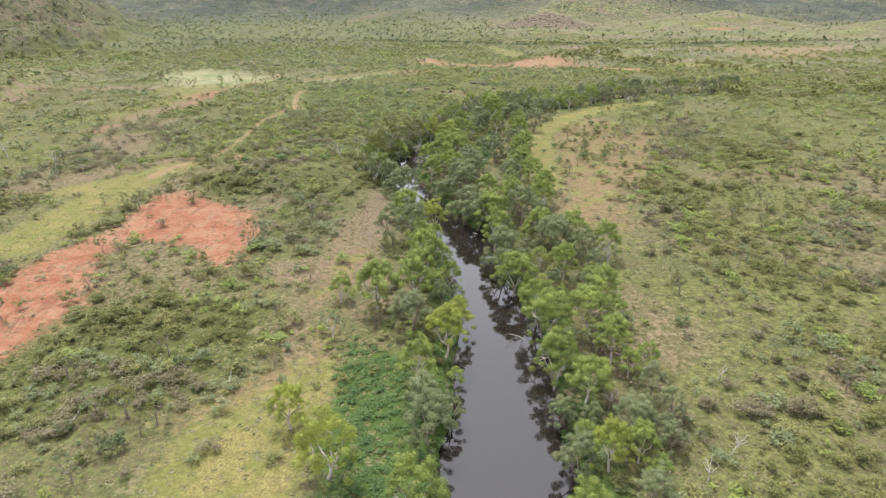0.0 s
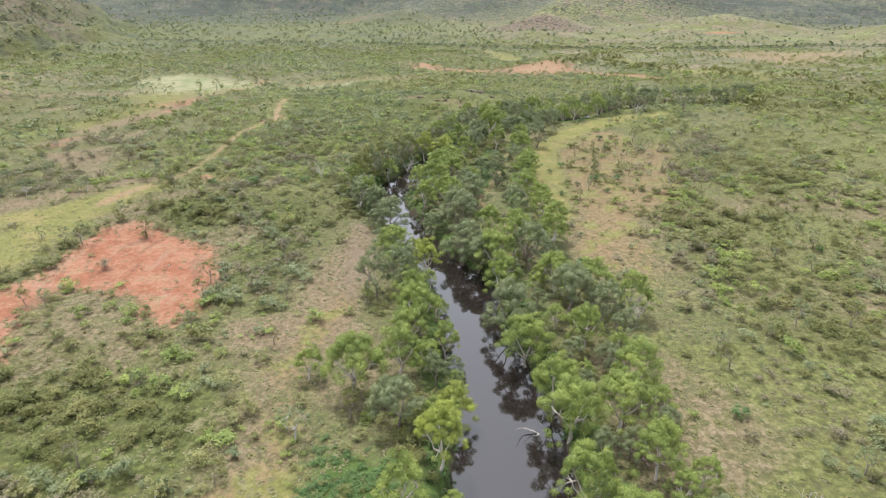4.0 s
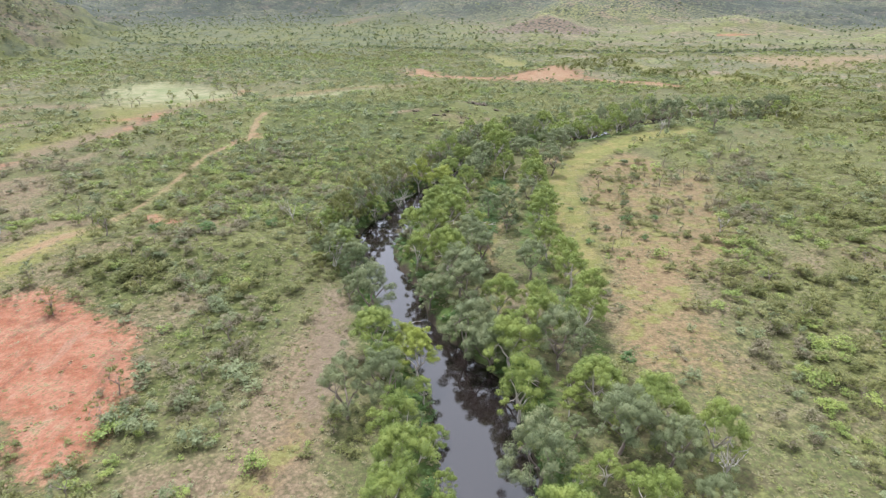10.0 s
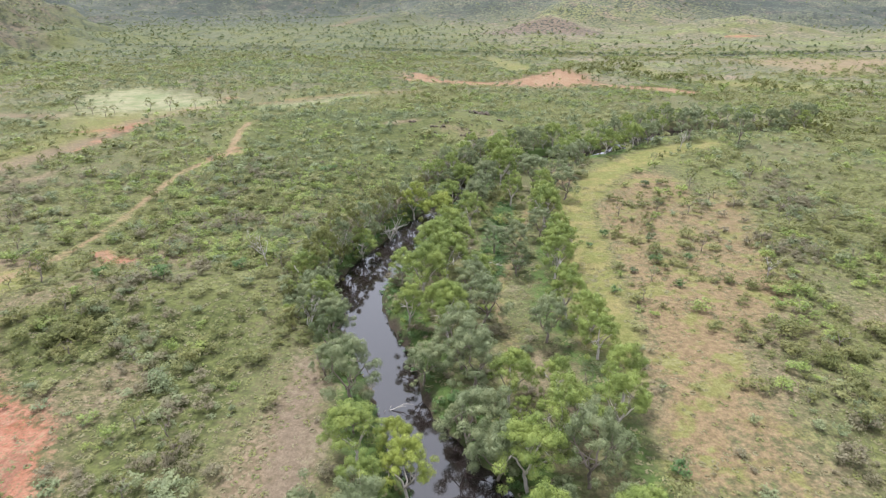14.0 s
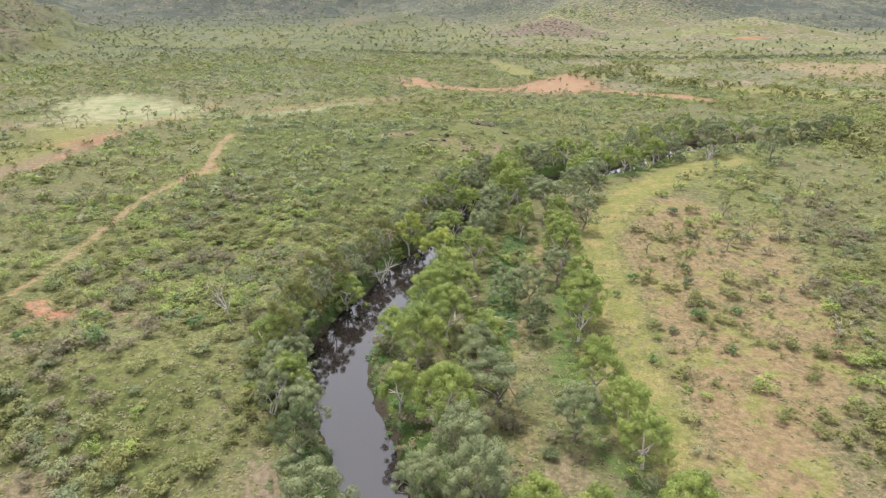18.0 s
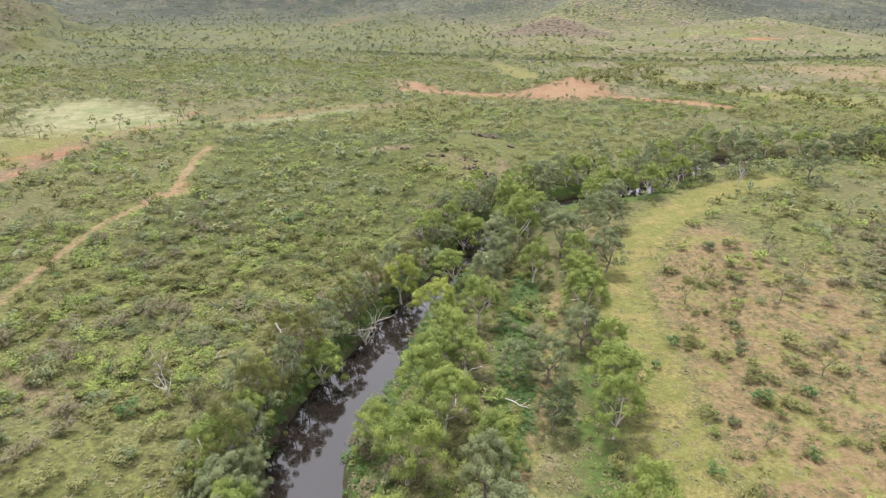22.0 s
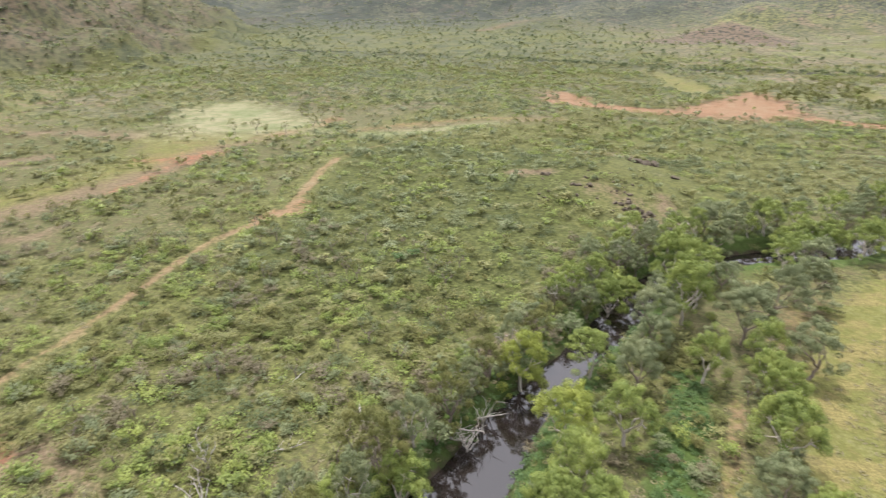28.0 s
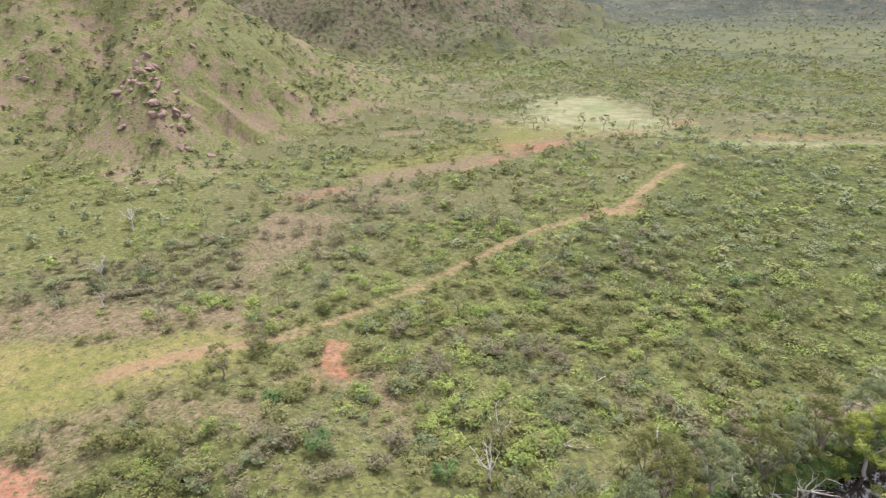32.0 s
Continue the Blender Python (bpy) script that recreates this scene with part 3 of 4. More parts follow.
        hill = np.maximum(hill, 1 - smooth(e / (base + grow * h), 0.75, 1.15))
    m["hill"] = hill
    back = np.zeros(np.shape(x))
    for cx, cy, r, h, sharp in HILLS:
        back = np.maximum(back, 1 - smooth(np.hypot(x - cx, y - cy) / r, 0.7, 1.1))
    m["back_hill"] = back * (1 - hill)
    m["crest"] = smooth(far_relief(x, y), 3, 16) * 0.85
    m["wooded"] = (1 - smooth(x + 0.12 * y, 40, 190)) * smooth(y, 370, 470) * (0.68 + 0.32 * smooth(fbm(x, y, 70, 57, 3), 0.38, 0.6))
    m["far"] = smooth(np.hypot(x, y), 250, 470) * 0.8
    grown = smooth(y, 165, 188) * west_side(x, y) * smooth(x, -75, -62) * (1 - smooth(y, 330, 380))
    grown = np.maximum(grown, (0.36 + 0.26 * smooth(y, 140, 180)) * smooth(fbm(x, y, 17, 71, 3), 0.42, 0.6))
    grown = np.maximum(grown, (0.3 + 0.35 * smooth(fbm(x, y, 12, 75, 3), 0.38, 0.58)) * smooth(x, 18, 28) * (1 - smooth(y, 260, 330)))
    grown = np.maximum(grown, 0.75 * np.maximum(area(x, y, THICKET_FOOT, 8), np.maximum(area(x, y, THICKET_SW, 5), area(x, y, THICKET_MOUND, 5))))
    m["deep_scrub"] = np.maximum(deep_green(x, y), 0.72 * np.maximum(area(x, y, THICKET_SW, 5), area(x, y, THICKET_MID, 5)))
    m["scrub"] = grown * (1 - np.maximum(m["hill"], smooth(x, 16, 26) * (1 - smooth(x - 20 * smooth(y, 135, 165), 38, 48)) * smooth(y, 95, 125) * (1 - smooth(y, 215, 240))))
    m["mud"] = np.clip(1.1 - (d - w) / 1.6, 0, 1)
    return m


def axis(lo, a, b, hi, step, grow):
    """Grid lines: even from a to b, wider and wider beyond."""
    mid = list(np.arange(a, b, step))
    up, s = [mid[-1]], step
    while up[-1] < hi:
        s *= grow
        up.append(up[-1] + s)
    down, s = [mid[0]], step
    while down[-1] > lo:
        s *= grow
        down.append(down[-1] - s)
    return np.array(down[:0:-1] + mid + up[1:])


def raw_mesh(name, verts, faces):
    """A mesh from an array of corners and one of faces, all with the same number of corners."""
    me = bpy.data.meshes.new(name)
    nv, (nf, k) = len(verts), faces.shape
    me.vertices.add(nv)
    me.vertices.foreach_set("co", np.ascontiguousarray(verts, np.float32).ravel())
    me.loops.add(nf * k)
    me.loops.foreach_set("vertex_index", np.ascontiguousarray(faces, np.int32).ravel())
    me.polygons.add(nf)
    me.polygons.foreach_set("loop_start", np.arange(nf, dtype=np.int32) * k)
    me.update(calc_edges=True)
    return me


gx, gy = axis(-3400, -250, 96, 3400, 1.7, 1.05), axis(-300, 36, 304, 4200, 1.6, 1.035)
GX, GY = np.meshgrid(gx, gy)
GZ = height(GX, GY)
nx, ny = len(gx), len(gy)
corner = (np.arange(ny - 1)[:, None] * nx + np.arange(nx - 1)[None]).ravel()
ground_mesh = raw_mesh("ground", np.stack([GX.ravel(), GY.ravel(), GZ.ravel()], 1),
                       np.stack([corner, corner + 1, corner + 1 + nx, corner + nx], 1))
for key, value in masks(GX.ravel(), GY.ravel()).items():
    ground_mesh.attributes.new(key, "FLOAT", "POINT").data.foreach_set("value", value.astype(np.float32))
ground_mesh.polygons.foreach_set("use_smooth", np.ones(len(corner), bool))
ground_mesh.materials.append(M_GROUND)
ground = tagged(new("ground", ground_mesh), "dry grass and red-brown earth rolling to low hills", "ground", kind="structure")


def creek_water():
    pts = [Vector((a, b, w)) for a, b, w in CREEK]
    line = []
    for p, q in zip(pts, pts[1:]):
        steps = max(2, int((q - p).length / 2))
        line += [p.lerp(q, k / steps) for k in range(steps)]
    verts, quads = [], []
    for k, p in enumerate(line):
        a, b = line[max(k - 3, 0)], line[min(k + 3, len(line) - 1)]
        side = Vector((b.y - a.y, a.x - b.x)).normalized()
        for s in (-1.6, -0.8, 0, 0.8, 1.6):
            verts.append((p.x + side.x * s * p.z, p.y + side.y * s * p.z, WATER))
        if k:
            o = 5 * (k - 1)
            quads += [(o + j, o + j + 1, o + j + 6, o + j + 5) for j in range(4)]
    me = raw_mesh("water", np.array(verts), np.array(quads))
    me.materials.append(M_WATER)
    return tagged(new("water", me), "still dark creek water reflecting the grey sky", "creek", kind="structure")


creek_water()

# ---- creek trees: x, y, width of the crown ----
GREEN_A = [
    (13.0, 41.8, 5.2), (-2.5, 41.9, 6.1), (19.9, 49.8, 4.2), (16.6, 59.6, 5.5), (-3.2, 63.0, 5.4), (13.9, 64.6, 6.1), (21.5, 67.5, 5.4), (19.8, 75.0, 6.7),
    (14.6, 75.2, 7.3), (13.9, 80.6, 6.5), (23.7, 81.7, 6.3), (-9.7, 82.1, 7.2), (-15.8, 84.9, 4.0), (-4.7, 85.6, 6.2), (-1.5, 87.5, 3.8), (11.9, 90.3, 7.0),
    (19.7, 91.6, 5.6), (1.1, 92.1, 4.1), (-3.8, 92.6, 5.7), (-2.4, 96.8, 6.3), (28.3, 100.1, 5.8), (-3.9, 102.5, 5.7), (23.8, 104.2, 6.8), (18.6, 108.5, 6.1),
    (10.0, 109.0, 6.6), (-6.0, 115.0, 4.8), (9.9, 116.7, 6.9), (-7.1, 120.1, 6.3), (13.7, 121.5, 6.8), (20.3, 124, 6.0), (22.1, 128.6, 5.6), (9.2, 128.7, 5.6),
    (14.6, 129.2, 4.7),
]
GREEN_B = [
    (21.7, 138.0, 5.9), (21.6, 142.8, 5.7), (2.6, 144.1, 6.7), (-2.9, 147.2, 5.4), (-15.2, 148, 5.4), (19.8, 148.9, 6.1), (-1.0, 155.6, 6.8), (-18.6, 157.1, 6.4),
    (7.4, 158.0, 5.6), (-4.4, 160, 4.6), (2.9, 162.2, 7.0), (-17.2, 162, 5.0), (20.4, 162.2, 5.8), (0.1, 166.9, 6.4), (22.1, 167.6, 6.8), (-18.1, 169.4, 4.5),
    (22.6, 172.1, 5.0), (5.6, 173.6, 5.5), (1.4, 173.4, 5.6), (-12.4, 175.2, 6.4), (23.2, 176.6, 4.9), (3.5, 178.7, 5.9), (22.7, 185.9, 6.8), (7.8, 186.4, 6.7),
    (24.7, 194.5, 5.2), (4.2, 198.9, 5.7), (24.2, 199.3, 5.1), (17.4, 199.8, 5.5), (25.2, 204.1, 5.4), (16.8, 214.3, 7.6), (9.7, 221.8, 4.9), (4.7, 222.4, 5.3),
    (6.7, 217.8, 5.8), (16.6, 226.0, 7.6), (52.9, 248.9, 5.8), (46.9, 249.7, 6.3), (49.3, 244.2, 6.8), (42.0, 251.9, 5.8), (36.0, 252.7, 6.3), (38.4, 247.2, 6.8),
    (62.9, 256.6, 4.7), (58.0, 257.2, 5.2), (60.0, 252.7, 5.6),
]
YELLOW_A = [
    (-11.4, 47.7, 6.5), (16.7, 48.7, 4.6), (-17.0, 55.4, 4.6), (0.3, 69.5, 5.5), (2.0, 77.7, 4.9), (-1.8, 116.0, 5.7), (-3.6, 122.9, 4.4), (1.7, 184.0, 6.7),
    (-3.7, 196.3, 6.5),
]
GREY_A = [
    (19.6, 43.9, 4.0), (13.3, 49.5, 4.7), (-1.7, 53.3, 5.5), (19.9, 53.3, 4.7), (0.8, 57.4, 4.1), (13.6, 57.6, 3.6), (-2.7, 57.9, 4.7), (-4.4, 76.2, 5.8),
    (24.7, 91.7, 4.6), (10.6, 98.4, 7.3), (23.8, 98.9, 5.4), (19.3, 101.3, 6.8), (-9.5, 107.8, 6.0), (-5.4, 109.5, 6.2), (15.6, 116.2, 6.3), (7.0, 119.8, 6.4),
    (4.9, 123.1, 7.7), (-8.7, 129.5, 6.7), (5.4, 131.5, 6.9), (-0.5, 135.3, 5.1), (-12.6, 135.3, 4.0), (4.0, 136.5, 6.9), (15.9, 142.3, 5.5), (-12.6, 143.5, 5.2),
    (7.3, 147.2, 7.5), (-16.5, 152.1, 5.5), (6.4, 154.0, 5.4), (-15.8, 155, 4.8), (15.1, 172.1, 5.3), (11.4, 173.3, 4.5), (20.6, 179.5, 5.6), (9.0, 196.1, 5.5),
    (29.8, 203.6, 6.9),
]
GREY_B = [
    (11.6, 204, 5.2), (12.2, 209.3, 6.5), (23.6, 210.2, 7.5), (29.5, 216.5, 7.0), (35.4, 223.0, 6.6), (29.6, 249.4, 5.0), (24.5, 250.0, 5.5), (26.6, 245.2, 5.9),
    (92.8, 255.5, 7.5), (68.9, 260.7, 4.8), (63.9, 261.3, 5.3), (65.9, 256.7, 5.7), (80.3, 262.6, 8.0), (121.8, 284.6, 4.7), (117.0, 285.2, 5.1), (118.9, 280.7, 5.5),
    (134.4, 291.0, 4.7), (129.6, 291.6, 5.1), (131.5, 287.1, 5.5),
]
SHADY = [
    (-12.2, 139, 5.8), (14.5, 163.5, 5.0), (-17.0, 164.0, 4.1),
]
GREENS = [GREEN_A, GREEN_B]
YELLOWS = [YELLOW_A]
GREYS = [GREY_A, GREY_B]

# ---- plants ----
rng = np.random.default_rng(7)


def leaves(centres, normals, size, slim=0.3):
    """A pointed leaf spray at each centre, facing its normal."""
    n = normals / (np.linalg.norm(normals, axis=1, keepdims=True) + 1e-9)
    t = np.cross(n, rng.normal(size=n.shape))
    t /= np.linalg.norm(t, axis=1, keepdims=True) + 1e-9
    b = np.cross(n, t)
    s = (size * rng.uniform(0.65, 1.35, len(n)))[:, None]
    v = np.stack([centres + t * s * 1.1, centres - t * s * 0.6 + b * s * slim * 1.3, centres - t * s * 0.6 - b * s * slim * 1.3], 1)
    return v.reshape(-1, 3), np.arange(len(n) * 3).reshape(-1, 3)


def shell(centre, radii, count, top=0.35, inner=0.5, stray=0.3, lift=0.2):
    """Places and outward normals on an uneven rounded clump, more of them above than below."""
    d = rng.normal(size=(count, 3))
    d[:, 2] = np.where(rng.random(count) < top, np.abs(d[:, 2]), d[:, 2])
    d /= np.linalg.norm(d, axis=1, keepdims=True)
    depth = rng.uniform(inner, 1.12, (count, 1))
    return centre + d * radii * depth, d + rng.normal(size=d.shape) * stray + (0, 0, lift)


def tube(points, radii, sides=6):
    """A tapered, bent stem."""
    verts, quads = [], []
    pts = [Vector(p) for p in points]
    for k, p in enumerate(pts):
        way = (pts[min(k + 1, len(pts) - 1)] - pts[max(k - 1, 0)]).normalized()
        a = way.orthogonal().normalized()
        b = way.cross(a)
        for j in range(sides):
            t = 2 * math.pi * j / sides
            verts.append(p + (a * math.cos(t) + b * math.sin(t)) * radii[k])
        if k:
            o = (k - 1) * sides
            quads += [(o + j, o + (j + 1) % sides, o + sides + (j + 1) % sides, o + sides + j) for j in range(sides)]
    return np.array([tuple(v) for v in verts]), np.array(quads)


def joined(pieces):
    verts, quads, at = [], [], 0
    for v, q in pieces:
        verts.append(v)
        quads.append(q + at)
        at += len(v)
    return np.concatenate(verts), np.concatenate(quads)


def part(name, arrays, mat, parent, label="", flat=False):
    me = raw_mesh(name, *arrays)
    me.materials.append(mat)
    if not flat:
        me.polygons.foreach_set("use_smooth", np.ones(len(me.polygons), bool))
    ob = new(name, me)
    ob.parent = parent
    return tagged(ob, label)


def bent(a, b, steps, wob):
    a, b = Vector(a), Vector(b)
    pts = [a.lerp(b, k / steps) for k in range(steps + 1)]
    for p in pts[1:-1]:
        p += Vector(rng.normal(size=3)) * wob
    return pts


def crown_tree(name, label, leaf, bark, group, tall=1.15, clumps=62, sprays=380, leaf_size=0.0128, fork_at=0.22, stems=4, lean=0.05, low=0.32, lump=(0.05, 0.108)):
    """A tree of unit crown width: a forked trunk, limbs, and clumps of leaves round their ends."""
    root = tagged(new(name), label, "tree", group)
    fork = Vector((rng.normal() * lean, rng.normal() * lean, tall * fork_at))
    part("trunk", tube(bent((0, 0, -0.08), fork, 4, 0.012), np.linspace(0.034, 0.022, 5), 7), bark, root)
    centres = []
    for k in range(clumps):
        a, r = k * 2.4 + rng.uniform(-0.6, 0.6), 0.45 * math.sqrt((k + 0.5) / clumps) * rng.uniform(0.75, 1.1)
        z = tall * (0.88 - (0.88 - low) * (r / 0.42) ** 2.2 * rng.uniform(0.5, 1.1)) + rng.normal() * 0.085
        centres.append(Vector((r * math.cos(a), r * math.sin(a), z)))
    turn = rng.uniform(0, 6.28)
    for k in range(stems):
        a = turn + k * 2 * math.pi / stems + rng.uniform(-0.5, 0.5)
        goal = Vector((0.25 * math.cos(a), 0.25 * math.sin(a), tall * rng.uniform(0.46, 0.6)))
        pieces = [tube(bent(fork, goal, 4, 0.022), np.linspace(0.018, 0.009, 5), 5)]
        for c in sorted(centres, key=lambda c: (c - goal).length)[:5]:
            pieces.append(tube(bent(goal, c - Vector((0, 0, 0.03)), 2, 0.018), (0.0085, 0.006, 0.003), 4))
        part("limb", joined(pieces), bark, root)
    pieces = []
    for c in centres:
        r = rng.uniform(*lump)
        p, n = shell(np.array(c), np.array((r, r, r * 0.85)), int(sprays * (r / 0.1) ** 2), 0.7, 0.6, 0.28)
        pieces.append(leaves(p, n, leaf_size, 0.36))
    part("crown", joined(pieces), leaf, root)
    return root


def shrub_arrays(sprays, size, wide=0.5, tall=0.75, lumps=5, lift=0.75):
    """A bush one metre wide, standing at the origin."""
    pieces = []
    for k in range(lumps):
        a = rng.uniform(0, 2 * math.pi)
        r = wide * 0.62 * math.sqrt(rng.random())
        c = np.array((r * math.cos(a), r * math.sin(a), tall * rng.uniform(0.3, 0.7)))
        rad = wide * rng.uniform(0.8, 1.4) / math.sqrt(lumps)
        p, n = shell(c, np.array((rad, rad, rad * 0.75)), max(2, sprays // lumps), 0.6, 0.3, 0.4, lift)
        p[:, 2] = np.maximum(p[:, 2], 0.02)
        pieces.append(leaves(p, n, size, 0.4))
    return joined(pieces)


def spread(name, label, category, templates, mat, xs, ys, sizes, tall, sink=0.05):
    """Many plants in one mesh, each a turned and scaled copy of one of the templates."""
    zs = height(xs, ys) - sink
    turns, pick = rng.uniform(0, 2 * math.pi, len(xs)), rng.integers(0, len(templates), len(xs))
    verts, quads, at = [], [], 0
    for k, (v, q) in enumerate(templates):
        on = pick == k
        if not on.any():
            continue
        c, s, w = np.cos(turns[on])[:, None], np.sin(turns[on])[:, None], sizes[on][:, None]
        h = (sizes[on] * tall[on])[:, None]
        x = (v[None, :, 0] * c - v[None, :, 1] * s) * w + xs[on][:, None]
        y = (v[None, :, 0] * s + v[None, :, 1] * c) * w + ys[on][:, None]
        z = v[None, :, 2] * h + zs[on][:, None]
        verts.append(np.stack([x, y, z], -1).reshape(-1, 3))
        m = on.sum()
        quads.append((q[None] + (np.arange(m) * len(v))[:, None, None] + at).reshape(-1, q.shape[1]))
        at += m * len(v)
    me = raw_mesh(name, np.concatenate(verts), np.concatenate(quads))
    me.materials.append(mat)
    me.polygons.foreach_set("use_smooth", np.ones(len(me.polygons), bool))
    return tagged(new(name, me), label, category, kind="stuff")


RIDGE = [(-7, 275), (2, 268), (12, 262), (17, 247)]


def thicket(x, y):
    """How thickly bushes stand, 0 to 1."""
    m = masks(x, y)
    d, w = line_distance(x, y, CREEK)
    clump = smooth(0.6 * fbm(x, y, 17, 71, 3) + 0.4 * fbm(x, y, 44, 63, 2), 0.42, 0.57)
    v = 0.14 + 0.14 * smooth(x, 12, 24) * (1 - smooth(y, 120, 150)) + 0.1 * (1 - smooth(x, -30, -18)) + 0.22 * smooth(y, 235, 270) + 0.86 * clump
    v = v + 0.4 * np.maximum(1.3 * smooth(x, 36, 50) * (1 - smooth(y, 140, 166)), smooth(x, 60, 76) * (1 - smooth(y, 230, 260)))
    v = np.maximum(v, 0.9 * np.maximum(area(x, y, THICKET_FOOT, 8), np.maximum(area(x, y, THICKET_SW, 4), np.maximum(0.72 * area(x, y, THICKET_MOUND, 4), 0.92 * area(x, y, THICKET_MID, 4)))) * (0.55 + 0.45 * clump))
    v = v + 0.3 * smooth(y, 340, 400) * (1 - smooth(x + 0.12 * y, 40, 120))
    v = v * (1 - 0.45 * area(x, y, LIGHT_W, 8)) * (1 - 0.5 * strip(x, y, [(0, 250), (5, 272), (12, 300)], 8, 8))
    east = smooth(x, 18, 26) * (1 - smooth(x - 20 * smooth(y, 135, 165), 36, 46)) * smooth(y, 100, 130) * (1 - smooth(y, 215, 240))
    v = v * (1 - 0.35 * east)
    west_north = smooth(y, 165, 188) * west_side(x, y) * smooth(x, -75, -62)
    v = np.maximum(v, west_north * (0.78 + 0.22 * clump))
    for key, keep in (("red", 0.1), ("track", 0.0), ("pale", 0.02), ("gravel", 0.15), ("meadow", 0.07), ("bare", 0.55), ("tan", 0.25), ("hill", 0.25), ("back_hill", 0.4)):
        v = v * (1 - (1 - keep) * smooth(m[key], 0.3, 0.75))
    v = v * (1 - 0.6 * smooth(m["lush"], 0.5, 0.9)) * (1 - strip(x, y, TRACK, 1.5, 0.8) * (y > 145)) * (1 - 0.85 * np.maximum(strip(x, y, RIDGE, 4.5, 1.5), strip(x, y, [(14, 290), (23, 281)], 6, 1.5)))
    return np.where(d < w + 0.8, 0, v)


def scatter(count, x0, x1, y0, y1, rule=thicket):
    x, y = rng.uniform(x0, x1, count), rng.uniform(y0, y1, count)
    on = rng.random(count) < rule(x, y)
    return x[on], y[on]


def placed(x, y, w, tall=1.0, tip=0.05, sink=0.0):
    return Matrix.LocRotScale((x, y, ground_at(x, y) - sink), Euler((rng.normal() * tip, rng.normal() * tip, rng.uniform(0, 6.28))), (w, w, w * tall))


def plant(protos, rows, tip=0.05, tall=(0.9, 1.15), sink=0.0):
    """Copies of the kinds in turn at each x, y, width; the kinds themselves stand at the first places."""
    for k, (x, y, w) in reversed(list(enumerate(rows))):
        m = placed(x, y, w, rng.uniform(*tall), tip, sink)
        if k >= len(protos):
            copy_thing(protos[k % len(protos)], m)
        else:
            protos[k].matrix_basis = m


GREEN, YELLOW, GREY = sum(GREENS, []), sum(YELLOWS, []), sum(GREYS, [])


def fill_banks(count, y0, y1, reach, lo, hi, east_only=False):
    """Smaller trees in the gaps along the banks."""
    made = []
    for _ in range(9000):
        if len(made) >= count:
            break
        y, x = rng.uniform(y0, y1), rng.uniform(-30, 130)
        d, w = (float(v[0]) for v in line_distance(np.array([x]), np.array([y]), CREEK))
        west = x < np.interp(y, [c[1] for c in CREEK[:29]], [c[0] for c in CREEK[:29]])
        if not w + 0.4 < d < w + reach or (x < -8 and 95 < y < 142) or (x < 0 and y < 76) or (6 < x < 26 and 155 < y < 206) or (x > 42 and y < np.interp(x, [36, 50, 66, 84, 118, 150], [246, 252, 269, 281, 281, 274])) or (west and (east_only or 143 < y < 200)):
            continue
        if min(math.hypot(x - a, y - b) for a, b in ((8, 205), (13, 216), (28, 234), (30, 240), (46, 246))) < 4.5:
            continue
        size = rng.uniform(lo, hi)
        if all(math.hypot(x - a, y - b) > 0.34 * (size + c) for a, b, c in GREEN + YELLOW + GREY + FILLED + made):
            made.append((x, y, size))
    return made


FILLED = []


def creek_trees():
    for tone, rows, bark, label in (
            ("green", GREEN, M_BARK, "green river gum with pale forked trunk on the creek bank"),
            ("yellow", YELLOW, M_BARK, "yellow-green leafy tree beside the creek"),
            ("grey", GREY, M_DARKBARK, "grey-green paperbark tree beside the creek")):
        kinds = [crown_tree("creek_tree", label, LEAF[tone], bark, "creek trees", clumps=54 + 6 * k, low=0.24 + 0.06 * k) for k in range(4)]
        plant(kinds, [(x, y, w * 1.08) for x, y, w in rows])
    plant([crown_tree("creek_tree", "dark dense rounded tree near the creek", LEAF["dark"], M_DARKBARK, "creek trees", clumps=40, low=0.2) for _ in range(2)], [(x, y, w * 1.05) for x, y, w in SHADY])
    steep = [(-16.5, 147, 5.2), (-17.5, 156, 5.6), (-17.2, 160, 4.8), (-17, 166, 5.8), (-15.6, 171, 5.0), (-14.6, 175.5, 5.6), (-12.8, 181, 5.2), (-10.4, 186, 5.4),
             (-9.4, 190, 4.6), (-7.6, 194, 5.2), (-5.4, 199, 5.0), (-2.6, 204, 4.6), (-20, 169, 4.4), (-17.5, 178, 4.2)]
    plant([crown_tree("creek_tree", "many-stemmed grey-green tree leaning over the steep bank", LEAF["grey"], M_DEAD, "creek trees", clumps=40, low=0.2, fork_at=0.1, stems=6) for _ in range(3)],
          steep[0::2], tall=(1.2, 1.5))
    plant([crown_tree("creek_tree", "olive many-stemmed tree leaning over the steep bank", LEAF["olive"], M_DARKBARK, "creek trees", clumps=40, low=0.2, fork_at=0.1, stems=6) for _ in range(3)],
          steep[1::2], tall=(1.2, 1.5))
    FILLED.extend(steep)
    FILLED.extend(fill_banks(26, 46, 128, 4.5, 2.4, 3.8))
    FILLED.extend(fill_banks(34, 46, 132, 12, 2.8, 4.4, True))
    FILLED.extend(fill_banks(80, 214, 300, 8, 3.6, 6.2))
    for tone, rows, bark, label in (("green", FILLED[14::2], M_BARK, "smaller green gum filling the creek-side canopy"),
                                    ("grey", FILLED[15::2], M_DARKBARK, "smaller grey-green tree filling the creek-side canopy")):
        kinds = [crown_tree("creek_tree", label, LEAF[tone], bark, "creek trees", clumps=32, sprays=200, leaf_size=0.0175, low=0.28, lump=(0.065, 0.125)) for k in range(3)]
        plant(kinds, rows)


creek_trees()


